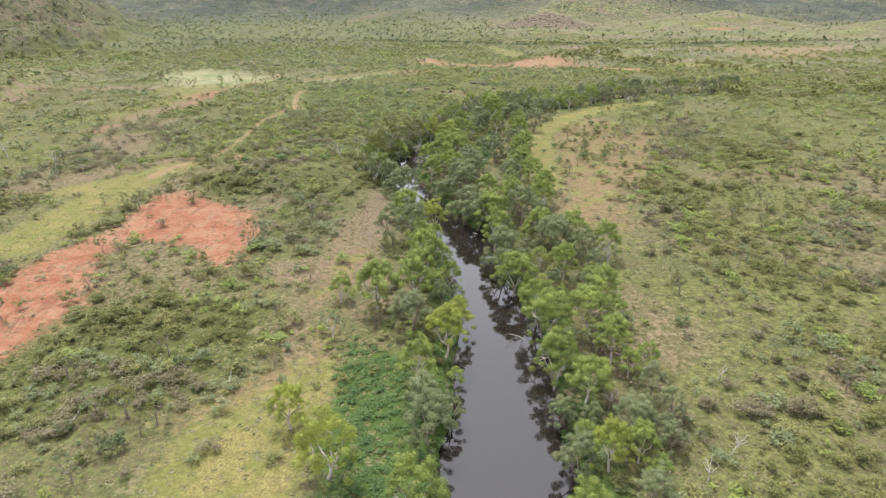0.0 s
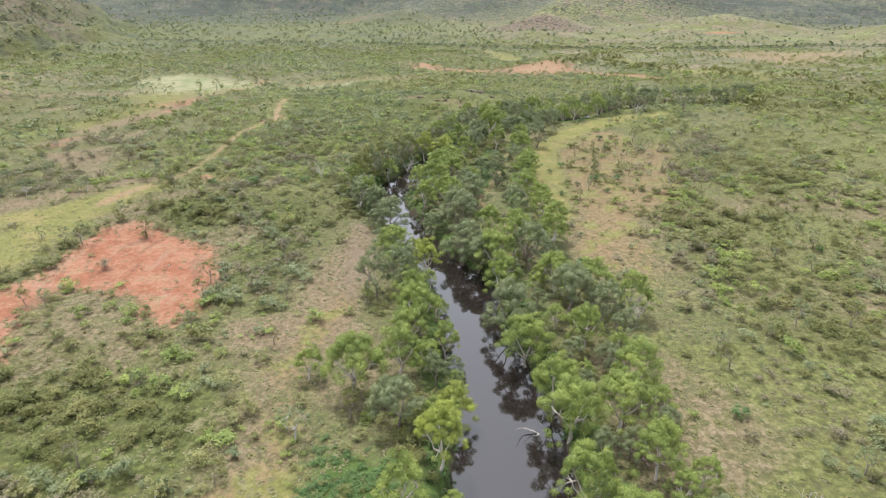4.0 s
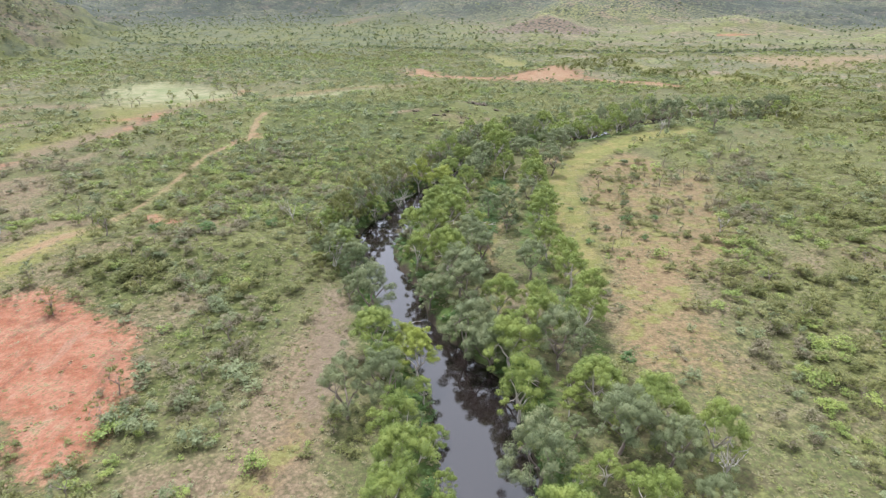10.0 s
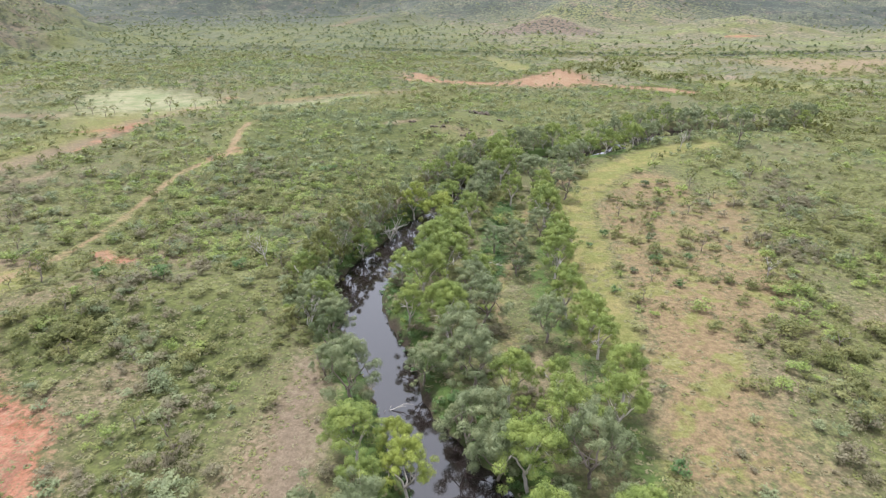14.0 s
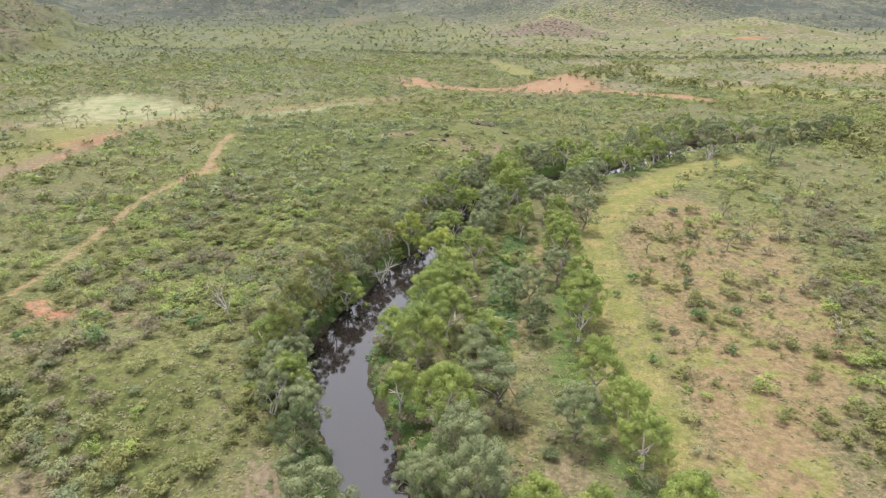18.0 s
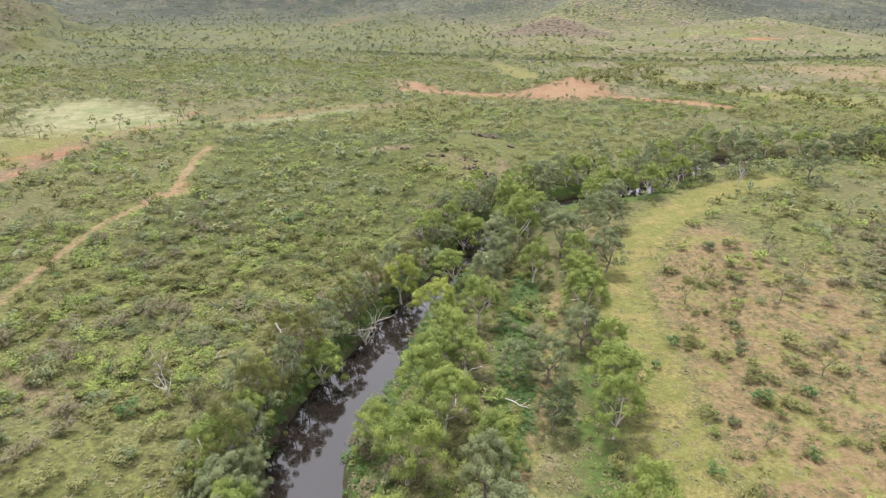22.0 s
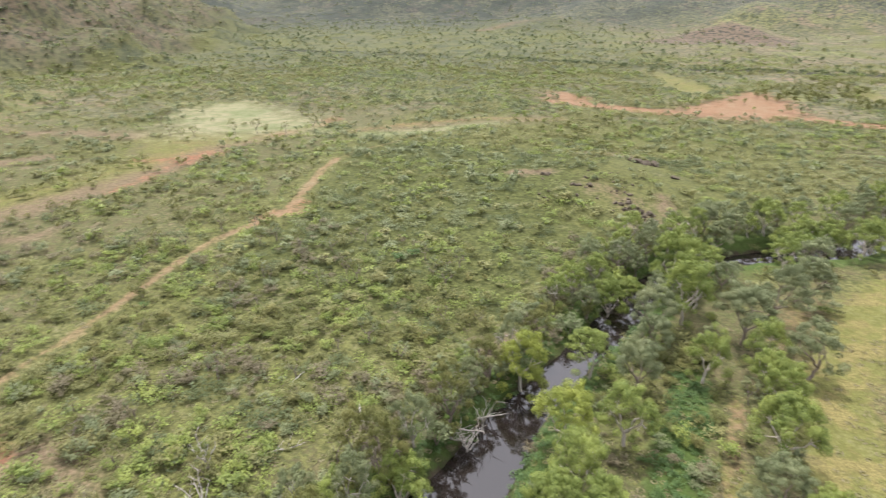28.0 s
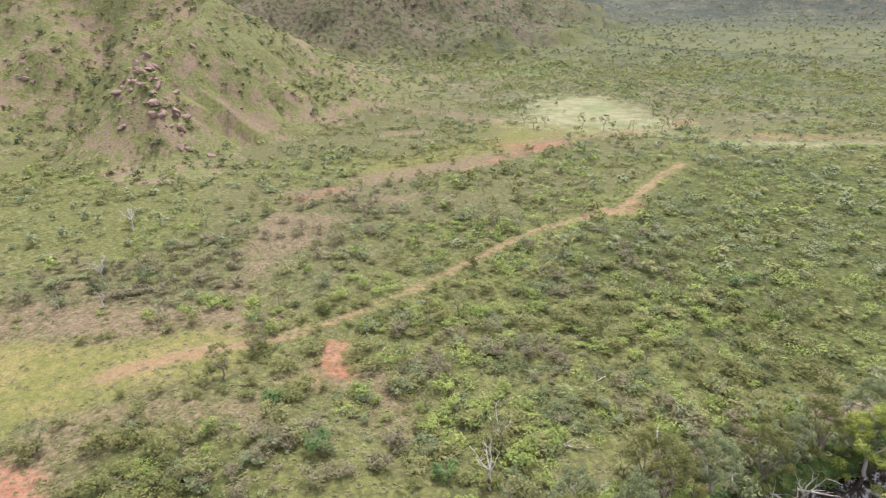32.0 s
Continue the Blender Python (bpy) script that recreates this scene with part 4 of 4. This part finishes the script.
def young_trees():
    """Thin young gums and wattles standing singly on the plain."""
    x, y = scatter(2600, -118, 92, 45, 235)
    d, w = line_distance(x, y, CREEK)
    on = (d > w + 8)
    xs, ys = x[on][:230], y[on][:230]
    rows = [(a, b, s) for a, b, s in zip(xs, ys, rng.uniform(1.6, 3.4, len(xs)))]
    single = [(-22, 68, 2.4), (-32, 56, 3.0), (-47, 65, 3.2), (-22, 93, 2.4), (-65, 80, 3), (-62, 104, 2.4), (-55.5, 131, 3.6), (-36, 106, 3),
              (-37, 112, 3), (56, 162, 2.5), (43, 185, 2.6), (61, 200, 3), (64, 204, 2.8), (61, 211, 3), (54, 193, 3.4), (39, 192, 3.2),
              (-61, 159, 4.2), (-64, 165, 3.6), (-47, 174, 3), (-126, 303, 4), (-119, 305, 3.4), (-108, 310, 3.8), (-101, 312, 4.2), (-93, 316, 3.4),
              (-86, 322, 4), (-140, 318, 4.4), (-146, 330, 3.8), (-120, 300, 3.6), (-128, 378, 4.6), (-101, 346, 4), (-90, 338, 4.2)]
    pale = [(-82, 160, 2.8), (-94, 157, 3), (-98, 152, 2.6), (-104, 149, 2.6), (-106, 169, 3), (-116, 184, 3)]
    airy = dict(clumps=20, sprays=90, leaf_size=0.024, tall=1.3, fork_at=0.3, stems=3, low=0.38)
    plant([crown_tree("young_tree", "slender young gum with thin airy olive crown", LEAF["olive"], M_DARKBARK, "young trees", **airy) for _ in range(4)],
          single + rows[0::2])
    plant([crown_tree("young_tree", "small grey-green wattle standing in dry grass", LEAF["grey"], M_DARKBARK, "young trees", **airy) for _ in range(3)],
          pale[3:] + rows[1::2])
    plant([crown_tree("young_tree", "small ghost gum with white trunk in grass", LEAF["grey"], M_DEAD, "young trees", **airy) for _ in range(3)],
          pale[:3] + [(22, 168, 4.6), (21, 170, 3.6), (-15.3, 74, 4.0)])


young_trees()


def bush_thing(label, tone, group, name="shrub"):
    root = tagged(new(name), label, name, group)
    for a in (0.3, 2.4, 4.4):
        part("stem", tube(bent((0, 0, -0.05), (0.22 * math.cos(a), 0.22 * math.sin(a), 0.42), 2, 0.02), (0.02, 0.014, 0.008), 4), M_DARKBARK, root)
    part("foliage", shrub_arrays(480, 0.045, lumps=10), LEAF[tone], root)
    return root


def single_shrubs():
    bright = [(29, 157, 2.4), (40, 159, 2), (45, 169, 2.6), (33, 180, 2.6), (39, 168, 3.2), (29, 175, 1.8), (25, 118, 3), (-42, 159, 4), (-52, 160, 3.4),
              (-32, 166, 3.4), (-60, 202, 1.8), (-28, 226, 3.2), (-26, 229, 3), (34, 77, 2.6), (70, 124, 2.4)]
    dark = [(34, 164, 2.2), (43, 184, 2.6), (42, 180, 2.2), (51, 213, 3.4), (55, 215, 2.4), (71, 245, 2), (-101, 158, 4), (-99, 165, 4.4), (-22, 189, 2.2),
            (13, 140, 2.6), (15, 166, 4), (-35, 52, 4), (-42, 55, 3), (-34, 68, 3), (-26, 67, 3), (41, 178, 2)]
    x, y = scatter(1500, -62, 78, 48, 205)
    d, w = line_distance(x, y, CREEK)
    on = d > w + 5
    more = [(a, b, s) for a, b, s in zip(x[on][:225], y[on][:225], rng.uniform(1.1, 2.4, 225))]
    plant([bush_thing("bright green leafy shrub on dry ground", "lush", "shrubs") for _ in range(3)], bright, tall=(0.7, 1.0))
    plant([bush_thing("dark green rounded shrub among dry grass", "dark", "shrubs") for _ in range(3)], dark, tall=(0.8, 1.1))
    plant([bush_thing("olive shrub with dry twigs in grass", "olive", "shrubs") for _ in range(4)], more[0::2], tall=(0.7, 1.1))
    plant([bush_thing("grey-green shrub in dry grass", "grey", "shrubs") for _ in range(4)], more[1::2], tall=(0.7, 1.1))



def bank_shrubs():
    """Tall bushes crowding the steep west bank and hanging over the water."""
    rows = []
    for _ in range(4000):
        if len(rows) >= 150:
            break
        x, y = rng.uniform(-30, 40), rng.uniform(146, 246)
        d, w = (float(v[0]) for v in line_distance(np.array([x]), np.array([y]), CREEK))
        side = x - np.interp(y, [c[1] for c in CREEK[:29]], [c[0] for c in CREEK[:29]])
        if side < 0 and w + 1.3 < d < w + 8 and math.hypot(x + 7, y - 206) > 4.2:
            size = rng.uniform(3.0, 5.0) if d < w + 3.5 else rng.uniform(2.0, 3.6)
            if all(math.hypot(x - a, y - b) > 0.3 * (size + c) for a, b, c in rows):
                rows.append((x, y, size))
    for tone, part_rows, label in (("olive", rows[0::3], "tall olive bush crowding the creek bank"), ("grey", rows[1::3], "tall grey-green bush crowding the creek bank"),
                                   ("dry", rows[2::6], "tall browned bush crowding the creek bank"), ("green", rows[5::6], "tall green bush crowding the creek bank")):
        plant([bush_thing(label, tone, "bank bushes", "bush") for _ in range(3)], part_rows, tall=(1.0, 1.45))


single_shrubs()
bank_shrubs()

# bushes past counting: fine near the flight, coarser far off
big_bush = [shrub_arrays(380, 0.043, lumps=9) for _ in range(8)]
small_bush = [shrub_arrays(100, 0.065, lumps=5) for _ in range(8)]
scrub_patch = [shrub_arrays(130, 0.036, 0.5, 0.3, lumps=10) for _ in range(8)]
far_patch = [shrub_arrays(34, 0.06, 0.5, 0.22, lumps=7) for _ in range(6)]
mid_bush = [shrub_arrays(54, 0.11, lumps=5) for _ in range(8)]
far_bush = [shrub_arrays(14, 0.2, lumps=3) for _ in range(5)]


def near_share(x, y):
    return smooth(x, -128, -108) * (1 - smooth(x, 95, 118)) * (1 - smooth(y, 205, 250))


def far_share(x, y):
    return smooth(np.hypot(x, y), 430, 640)


def sizes(count, lo, hi):
    return lo + (hi - lo) * rng.random(count) ** 1.8


def bushes():
    x, y = scatter(20500, -128, 118, 42, 250, lambda x, y: thicket(x, y) * near_share(x, y) * ((np.abs(x) < 0.75 * y + 8) | ((x < 0) & (y > 125))))
    share = rng.random(len(x)) * 0.42 + smooth(fbm(x, y, 20, 81, 2), 0.3, 0.7) * 0.9
    kinds = np.digitize(share, (0.5, 0.68, 0.84, 0.97))
    grown = rng.random(len(x)) * 0.75 + 0.25 * smooth(fbm(x, y, 12, 95, 2), 0.3, 0.7)
    for k, (tone, word) in enumerate((("olive", "olive green"), ("green", "fresh green"), ("sage", "pale yellowish green"), ("grey", "grey-green"), ("dry", "dry brownish"))):
        for lo, hi, size, bush, more in ((0.0, 0.58, (0.7, 1.8), small_bush, "low shrubs scattered over the dry grass"), (0.58, 1.0, (1.8, 4.2), big_bush, "rounded shrubs in loose thickets")):
            on = (kinds == k) & (grown >= lo) & (grown < hi)
            spread("shrubs", word + " " + more, "shrubs", bush, LEAF[tone], x[on], y[on], sizes(on.sum(), *size), rng.uniform(0.55, 1.05, on.sum()))
    x, y = scatter(46000, -400, 400, 60, 640, lambda x, y: thicket(x, y) * (1 - near_share(x, y)) * (1 - far_share(x, y)) * (np.abs(x) < (y + 60) * 0.85))
    pick = rng.random(len(x)) * 0.55 + smooth(fbm(x, y, 50, 83, 2), 0.25, 0.75) * 0.7
    # limits set low so that more bushes turn grey, imitating haze by leaf colour
    kinds = np.digitize(pick, (0.44, 0.58, 0.74))
    for k, tone in enumerate(("olive", "green", "sage", "grey")):
        on = kinds == k
        spread("shrubs", "distant " + tone + " bushes on the plain", "shrubs", mid_bush, LEAF[tone], x[on], y[on],
               sizes(on.sum(), 1.1, 4.0), rng.uniform(0.6, 1.2, on.sum()))
    x, y = scatter(30000, -330, 330, 138, 640, lambda x, y: np.maximum(thicket(x, y) - 0.35, 0) * (1.25 + 1.3 * smooth(x, -56, -46) * (y > 190)) * np.maximum(area(x, y, THICKET_FOOT, 6), np.maximum(smooth(y, 165, 215), smooth(y, 162, 178) * (x < -6) * smooth(x, -62, -50))) * (1 - far_share(x, y)) * (1 - strip(x, y, TRACK, 2.6, 1)) * (1 - strip(x, y, PINK_LINE, 5, 2)) * (np.abs(x) < (y + 60) * 0.85) * (1 - smooth(x, 10, 24) * (1 - smooth(x, 66, 95)) * (1 - smooth(y, 225, 260))))
    deep = deep_green(x, y)
    kinds = np.digitize(rng.random(len(x)) * 0.36 + smooth(fbm(x, y, 20, 85, 2), 0.3, 0.7) * 0.86 + 0.4 * deep - 0.1 * (1 - deep), (0.34, 0.6, 0.94, 1.3))
    for k, tone in enumerate(("sage", "olive", "green", "dark", "grey")):
        on = kinds == k
        spread("shrubs", "dense low " + tone + " scrub covering the plain", "shrubs", scrub_patch, LEAF[tone], x[on], y[on],
               rng.uniform(3.2, 6.2, on.sum()), rng.uniform(0.5, 0.95, on.sum()))
    x, y = scatter(13000, -340, -140, 90, 370, lambda x, y: masks(x, y)["hill"] * np.maximum(0.14 + 0.4 * smooth(fbm(x, y, 22, 93, 3), 0.4, 0.65), 0.9 * np.exp(-(line_distance(x, y, GULLY)[0] / 9) ** 2)))
    u, v = scatter(20000, -680, -180, 300, 860, lambda x, y: masks(x, y)["back_hill"] * (0.25 + 0.6 * smooth(fbm(x, y, 30, 97, 3), 0.4, 0.62)))
    spread("shrubs", "small dark bushes on the far brown hill", "shrubs", mid_bush, LEAF["dark"], u[0::2], v[0::2], sizes(len(u[0::2]), 1.2, 4.5), rng.uniform(0.7, 1.1, len(u[0::2])))
    spread("shrubs", "low olive scrub on the far brown hill", "shrubs", far_patch, LEAF["olive"], u[1::2], v[1::2], sizes(len(u[1::2]), 3.0, 9.0), rng.uniform(0.6, 1.0, len(u[1::2])))
    u, v = scatter(9000, -340, -120, 90, 370, lambda x, y: masks(x, y)["hill"] * (0.12 + 0.6 * smooth(fbm(x, y, 15, 99, 3), 0.4, 0.62)))
    kinds = rng.integers(0, 3, len(u))
    for k, tone in enumerate(("olive", "sage", "yellow")):
        on = kinds == k
        spread("shrubs", "low " + tone + " scrub and grass over the hillside", "shrubs", far_patch, LEAF[tone], u[on], v[on],
               sizes(on.sum(), 2.2, 6.0), rng.uniform(0.5, 1.0, on.sum()))
    kinds = rng.integers(0, 4, len(x))
    for k, tone in enumerate(("dark", "olive", "sage", "grey")):
        on = kinds == k
        spread("shrubs", "rounded " + tone + " bushes dotted over the stony hillside", "shrubs", mid_bush, LEAF[tone], x[on], y[on],
               sizes(on.sum(), 0.8, 3.4 + 1.0 * (k == 0)), rng.uniform(0.7, 1.1, on.sum()))

    def far_rule(x, y):
        return (0.2 + 0.5 * smooth(fbm(x, y, 90, 87, 4), 0.4, 0.6) + 0.75 * masks(x, y)["wooded"]) * far_share(x, y) * (np.abs(x) < (y + 40) * 0.78) * (1 - 0.9 * smooth(masks(x, y)["track"], 0.3, 0.7)) * (1 - 0.55 * masks(x, y)["crest"]) * np.minimum(1, 0.45 + 500 / (y + 400))

    x, y = scatter(60000, -1300, 1300, 380, 1900, far_rule)
    kinds = np.minimum(rng.integers(0, 7, len(x)), 4)
    for k, tone in enumerate(("olive", "grey", "olive", "grey", "dark")):
        on = kinds == k
        spread("woodland", "far " + tone + " scrub on the plain and low hills", "woodland", far_patch if k < 2 else far_bush, LEAF[tone], x[on], y[on],
               sizes(on.sum(), 4.0, 12.0) if k < 2 else sizes(on.sum(), 2.2, 6.0), rng.uniform(0.6, 1.1, on.sum()))
    # belts of taller trees along far watercourses
    for tone, lines in (("dark", ((FAR_LINE, 420, 5, 2.8),)),
                        ("olive", (([(118, 283), (150, 276), (230, 302), (330, 330)], 60, 10, 6.0), ([(65, 400), (95, 440), (113, 466)], 50, 10, 5.0),
                                   ([(100, 440), (112, 400), (150, 372), (200, 345)], 60, 9, 5.5)))):
        xs, ys, ws = [], [], []
        for line, count, wide, big in lines:
            for _ in range(count):
                k = rng.integers(0, len(line) - 1)
                t = rng.random()
                xs.append(line[k][0] + t * (line[k + 1][0] - line[k][0]) + rng.normal() * wide)
                ys.append(line[k][1] + t * (line[k + 1][1] - line[k][1]) + rng.normal() * wide * 0.6)
                ws.append(big * rng.uniform(0.6, 1.3))
        spread("tree_belt", "far " + tone + " belt of trees along a watercourse", "woodland", mid_bush, LEAF[tone], np.array(xs), np.array(ys), np.array(ws), np.full(len(xs), 1.2))


bushes()


def tussock():
    """A grass tuft half a metre wide."""
    a = rng.uniform(0, 6.28, 12)
    c = np.stack([0.24 * np.cos(a), 0.24 * np.sin(a), rng.uniform(0.08, 0.2, 12)], 1)
    n = np.stack([0.5 * np.cos(a), 0.5 * np.sin(a), np.full(12, 1.2)], 1) + rng.normal(size=(12, 3)) * 0.25
    return leaves(c, n, 0.14, 0.5)


def grasses():
    tufts = [tussock() for _ in range(6)]

    def rule(x, y):
        m = masks(x, y)
        d, w = line_distance(x, y, CREEK)
        v = 0.35 + 0.65 * smooth(fbm(x, y, 9, 91, 3), 0.4, 0.6)
        v = v * (1 - 0.85 * np.maximum(m["red"], np.maximum(m["track"], m["pale"]))) * (1 - 0.6 * m["gravel"])
        return np.where(d < w + 1, 0, v)

    x, y = scatter(52000, -105, 100, 42, 215, rule)
    for k, (tone, word) in enumerate((("straw", "straw-coloured"), ("olive", "olive green"))):
        on = rng.random(len(x)) < (0.6 if k == 0 else 0.5 * (1 - 0.8 * masks(x, y)["meadow"]))
        spread("grass", word + " grass tussocks on dry earth", "grass", tufts, LEAF[tone], x[on], y[on],
               rng.uniform(0.5, 1.3, on.sum()), rng.uniform(0.3, 0.62, on.sum()), 0.02)
    mats = [shrub_arrays(80, 0.08, 0.5, 0.5, lumps=5) for _ in range(5)]

    def lush(x, y):
        d, w = line_distance(x, y, CREEK)
        v = np.maximum(area(x, y, CREEPER_W, 1.5), area(x, y, CREEPER_E, 1.0))
        v = np.maximum(v, 0.55 * (d < w + 3.4) * (y < 235))
        return np.where(d < w + 0.5, 0, v)

    x, y = scatter(15000, -24, 34, 40, 260, lush)
    spread("creeper", "lush green vines matted along the creek bank", "creeper", mats, LEAF["lush"], x, y,
           rng.uniform(0.9, 1.9, len(x)), rng.uniform(0.45, 0.8, len(x)))


grasses()


# ---- rocks, dead wood ----
def boulder(name, label, mat, group, seed):
    """A broken rock one metre across."""
    bm = bmesh.new()
    bmesh.ops.create_icosphere(bm, subdivisions=2, radius=0.5)
    r = random.Random(seed)
    cuts = [(Vector((r.gauss(0, 1), r.gauss(0, 1), r.gauss(0, 0.8))).normalized(), r.uniform(0.2, 0.36)) for _ in range(12)]
    long = r.uniform(0.75, 1.35)
    for v in bm.verts:
        for way, far in cuts:
            over = v.co.dot(way) - far
            if over > 0:
                v.co -= way * over
        v.co += Vector((r.gauss(0, 1), r.gauss(0, 1), r.gauss(0, 1))) * 0.012
        v.co.x, v.co.y, v.co.z = v.co.x * long, v.co.y / long, v.co.z * 0.8 + 0.2
    me = bpy.data.meshes.new(name)
    bm.to_mesh(me)
    bm.free()
    me.materials.append(mat)
    return tagged(new(name, me), label, "rock", group)


def rocks():
    dark = [boulder("boulder", "dark weathered boulder on the low ridge", M_ROCK, "ridge rocks", k) for k in range(5)]
    rows = [(22.7, 282, 2.2), (23.8, 282.6, 1.5), (4.6, 294, 1.5), (5.6, 294.6, 1.1)]
    # the boulders at (1.6, 269) stand in for a bush's dark shadow
    for cx, cy, wide, count, size in ((16.5, 294.5, 2.0, 14, 2.3), (-6.6, 275, 1.0, 7, 1.3), (-4.8, 263, 1.2, 6, 1.0), (1.6, 269, 1.5, 9, 1.4)):
        for k in range(count):
            rows.append((cx + rng.normal() * wide, cy + rng.normal() * 1.2, size * rng.uniform(0.6, 1.35)))
    for k in range(84):
        t = rng.random()
        rows.append((12 + 5 * t + rng.normal() * 1.2, 262 - 16 * t + rng.normal() * 1.8, 0.6 + 1.5 * rng.random() ** 1.5))
    for k in range(34):
        rows.append((rng.uniform(0, 13), rng.uniform(257, 279), rng.uniform(0.5, 1.3)))
    plant(dark, rows, 0.25, (0.6, 1.0), 0.1)
    pink = [boulder("outcrop_rock", "pinkish broken rock on the hillside", M_PINKROCK, "hill rocks", 20 + k) for k in range(5)]
    rows = []
    for cx, cy, far, count in ((-191, 205, 4.4, 30), (-183, 204, 4.6, 38), (-175, 201.5, 4.2, 40), (-166, 207, 4.0, 12), (-254, 187, 6, 26)):
        for k in range(count):
            rows.append((cx + rng.normal() * far, cy + rng.normal() * far * 0.8, 0.9 + 3.2 * rng.random() ** 2.0))
    for k in range(40):
        rows.append((-208 + rng.normal() * 14, 205 + rng.normal() * 22, 0.7 + 2.0 * rng.random() ** 2))
    for k in range(16):
        rows.append((-150 + rng.normal() * 4, 205 + rng.normal() * 5, rng.uniform(0.5, 1.4)))
    plant(pink, rows, 0.5, (0.5, 1.2), 0.5)
    stone = [boulder("stone", "brown stone lying in the grass", M_BROWNROCK, "stones in the grass", 40 + k) for k in range(3)]
    plant(stone, [(23 + rng.normal() * 2, 67 + rng.normal() * 4, rng.uniform(0.3, 0.8)) for k in range(26)], 0.2, (0.6, 1), 0.08)


rocks()


def snag(label, forks=5, tall=1.0):
    """A bare dead tree one metre high."""
    root = tagged(new("dead_tree"), label, "dead tree", "dead trees")
    top = Vector((rng.normal() * 0.05, rng.normal() * 0.05, tall * 0.45))
    part("trunk", tube(bent((0, 0, -0.05), top, 4, 0.015), np.linspace(0.035, 0.022, 5), 6), M_DEAD, root)
    for k in range(forks):
        a = k * 2 * math.pi / forks + rng.uniform(-0.5, 0.5)
        end = top + Vector((0.32 * math.cos(a), 0.32 * math.sin(a), tall * rng.uniform(0.3, 0.55)))
        pts = bent(top * rng.uniform(0.6, 1.0), end, 4, 0.025)
        pieces = [tube(pts, np.linspace(0.02, 0.006, 5), 5)]
        for p in pts[2:]:
            q = p + Vector((rng.normal() * 0.12, rng.normal() * 0.12, rng.uniform(0.05, 0.2)))
            pieces.append(tube(bent(p, q, 2, 0.012), (0.008, 0.006, 0.003), 4))
        part("branch", joined(pieces), M_DEAD, root)
    return root


def fallen(label):
    """A fallen trunk one metre long, with a few bare branches."""
    root = tagged(new("fallen_tree"), label, "dead wood", "fallen dead wood")
    pts = bent((-0.5, 0, 0.04), (0.5, 0, 0.06), 5, 0.015)
    part("trunk", tube(pts, np.linspace(0.03, 0.014, 6), 6), M_DEAD, root)
    for k in range(4):
        p = pts[2 + k % 4]
        q = p + Vector((rng.uniform(0.1, 0.3), rng.normal() * 0.2, rng.uniform(0.02, 0.2)))
        part("branch", tube(bent(p, q, 3, 0.015), (0.012, 0.009, 0.006, 0.003), 4), M_DEAD, root)
    return root


def dead_wood():
    standing = [(33.8, 63.4, 2.6), (26, 47, 2.4), (30, 51, 2.2), (28.3, 97, 4.2), (-31, 173, 3.8), (-28, 168, 4.2), (55.3, 162, 3.2), (-8, 184, 4.5),
                (-7, 188, 4.0), (-124, 173, 5), (-103, 160, 4.5), (-16, 175, 3.4), (26, 102, 3), (19, 58, 3.5), (44, 250, 4), (74, 252, 4.5)]
    plant([snag("bleached bare dead tree with forked branches", 4 + k) for k in range(4)], standing, 0.12)
    lying = [(-42, 57, 2.6), (-27, 66, 3.4), (4, 169, 3), (11, 168, 3.2), (6, 175, 3.4), (-20, 185, 4), (-26, 178, 4), (-14, 178, 4), (-30, 190, 3), (-7, 206, 2.6)]
    plant([fallen("fallen grey dead trunk on the ground") for _ in range(3)], lying, 0.02, (0.9, 1.1))
    # bleached trunks leaning out over the creek's steep bank
    for k, (x, y, turn, rise) in enumerate(((-8.5, 186, -20, 18), (-9.5, 184, -38, 26), (-7, 189.5, -5, 22), (12, 77, 170, 20), (-5, 131, 10, 18))):
        log = fallen("bleached dead trunk leaning over the creek bank")
        log.matrix_basis = Matrix.Translation((x, y, ground_at(x, y) + 0.75)) @ pose(0, 0, 0, 0, -rise, turn) @ Matrix.Diagonal((4.6, 4.6, 4.6, 1))


dead_wood()
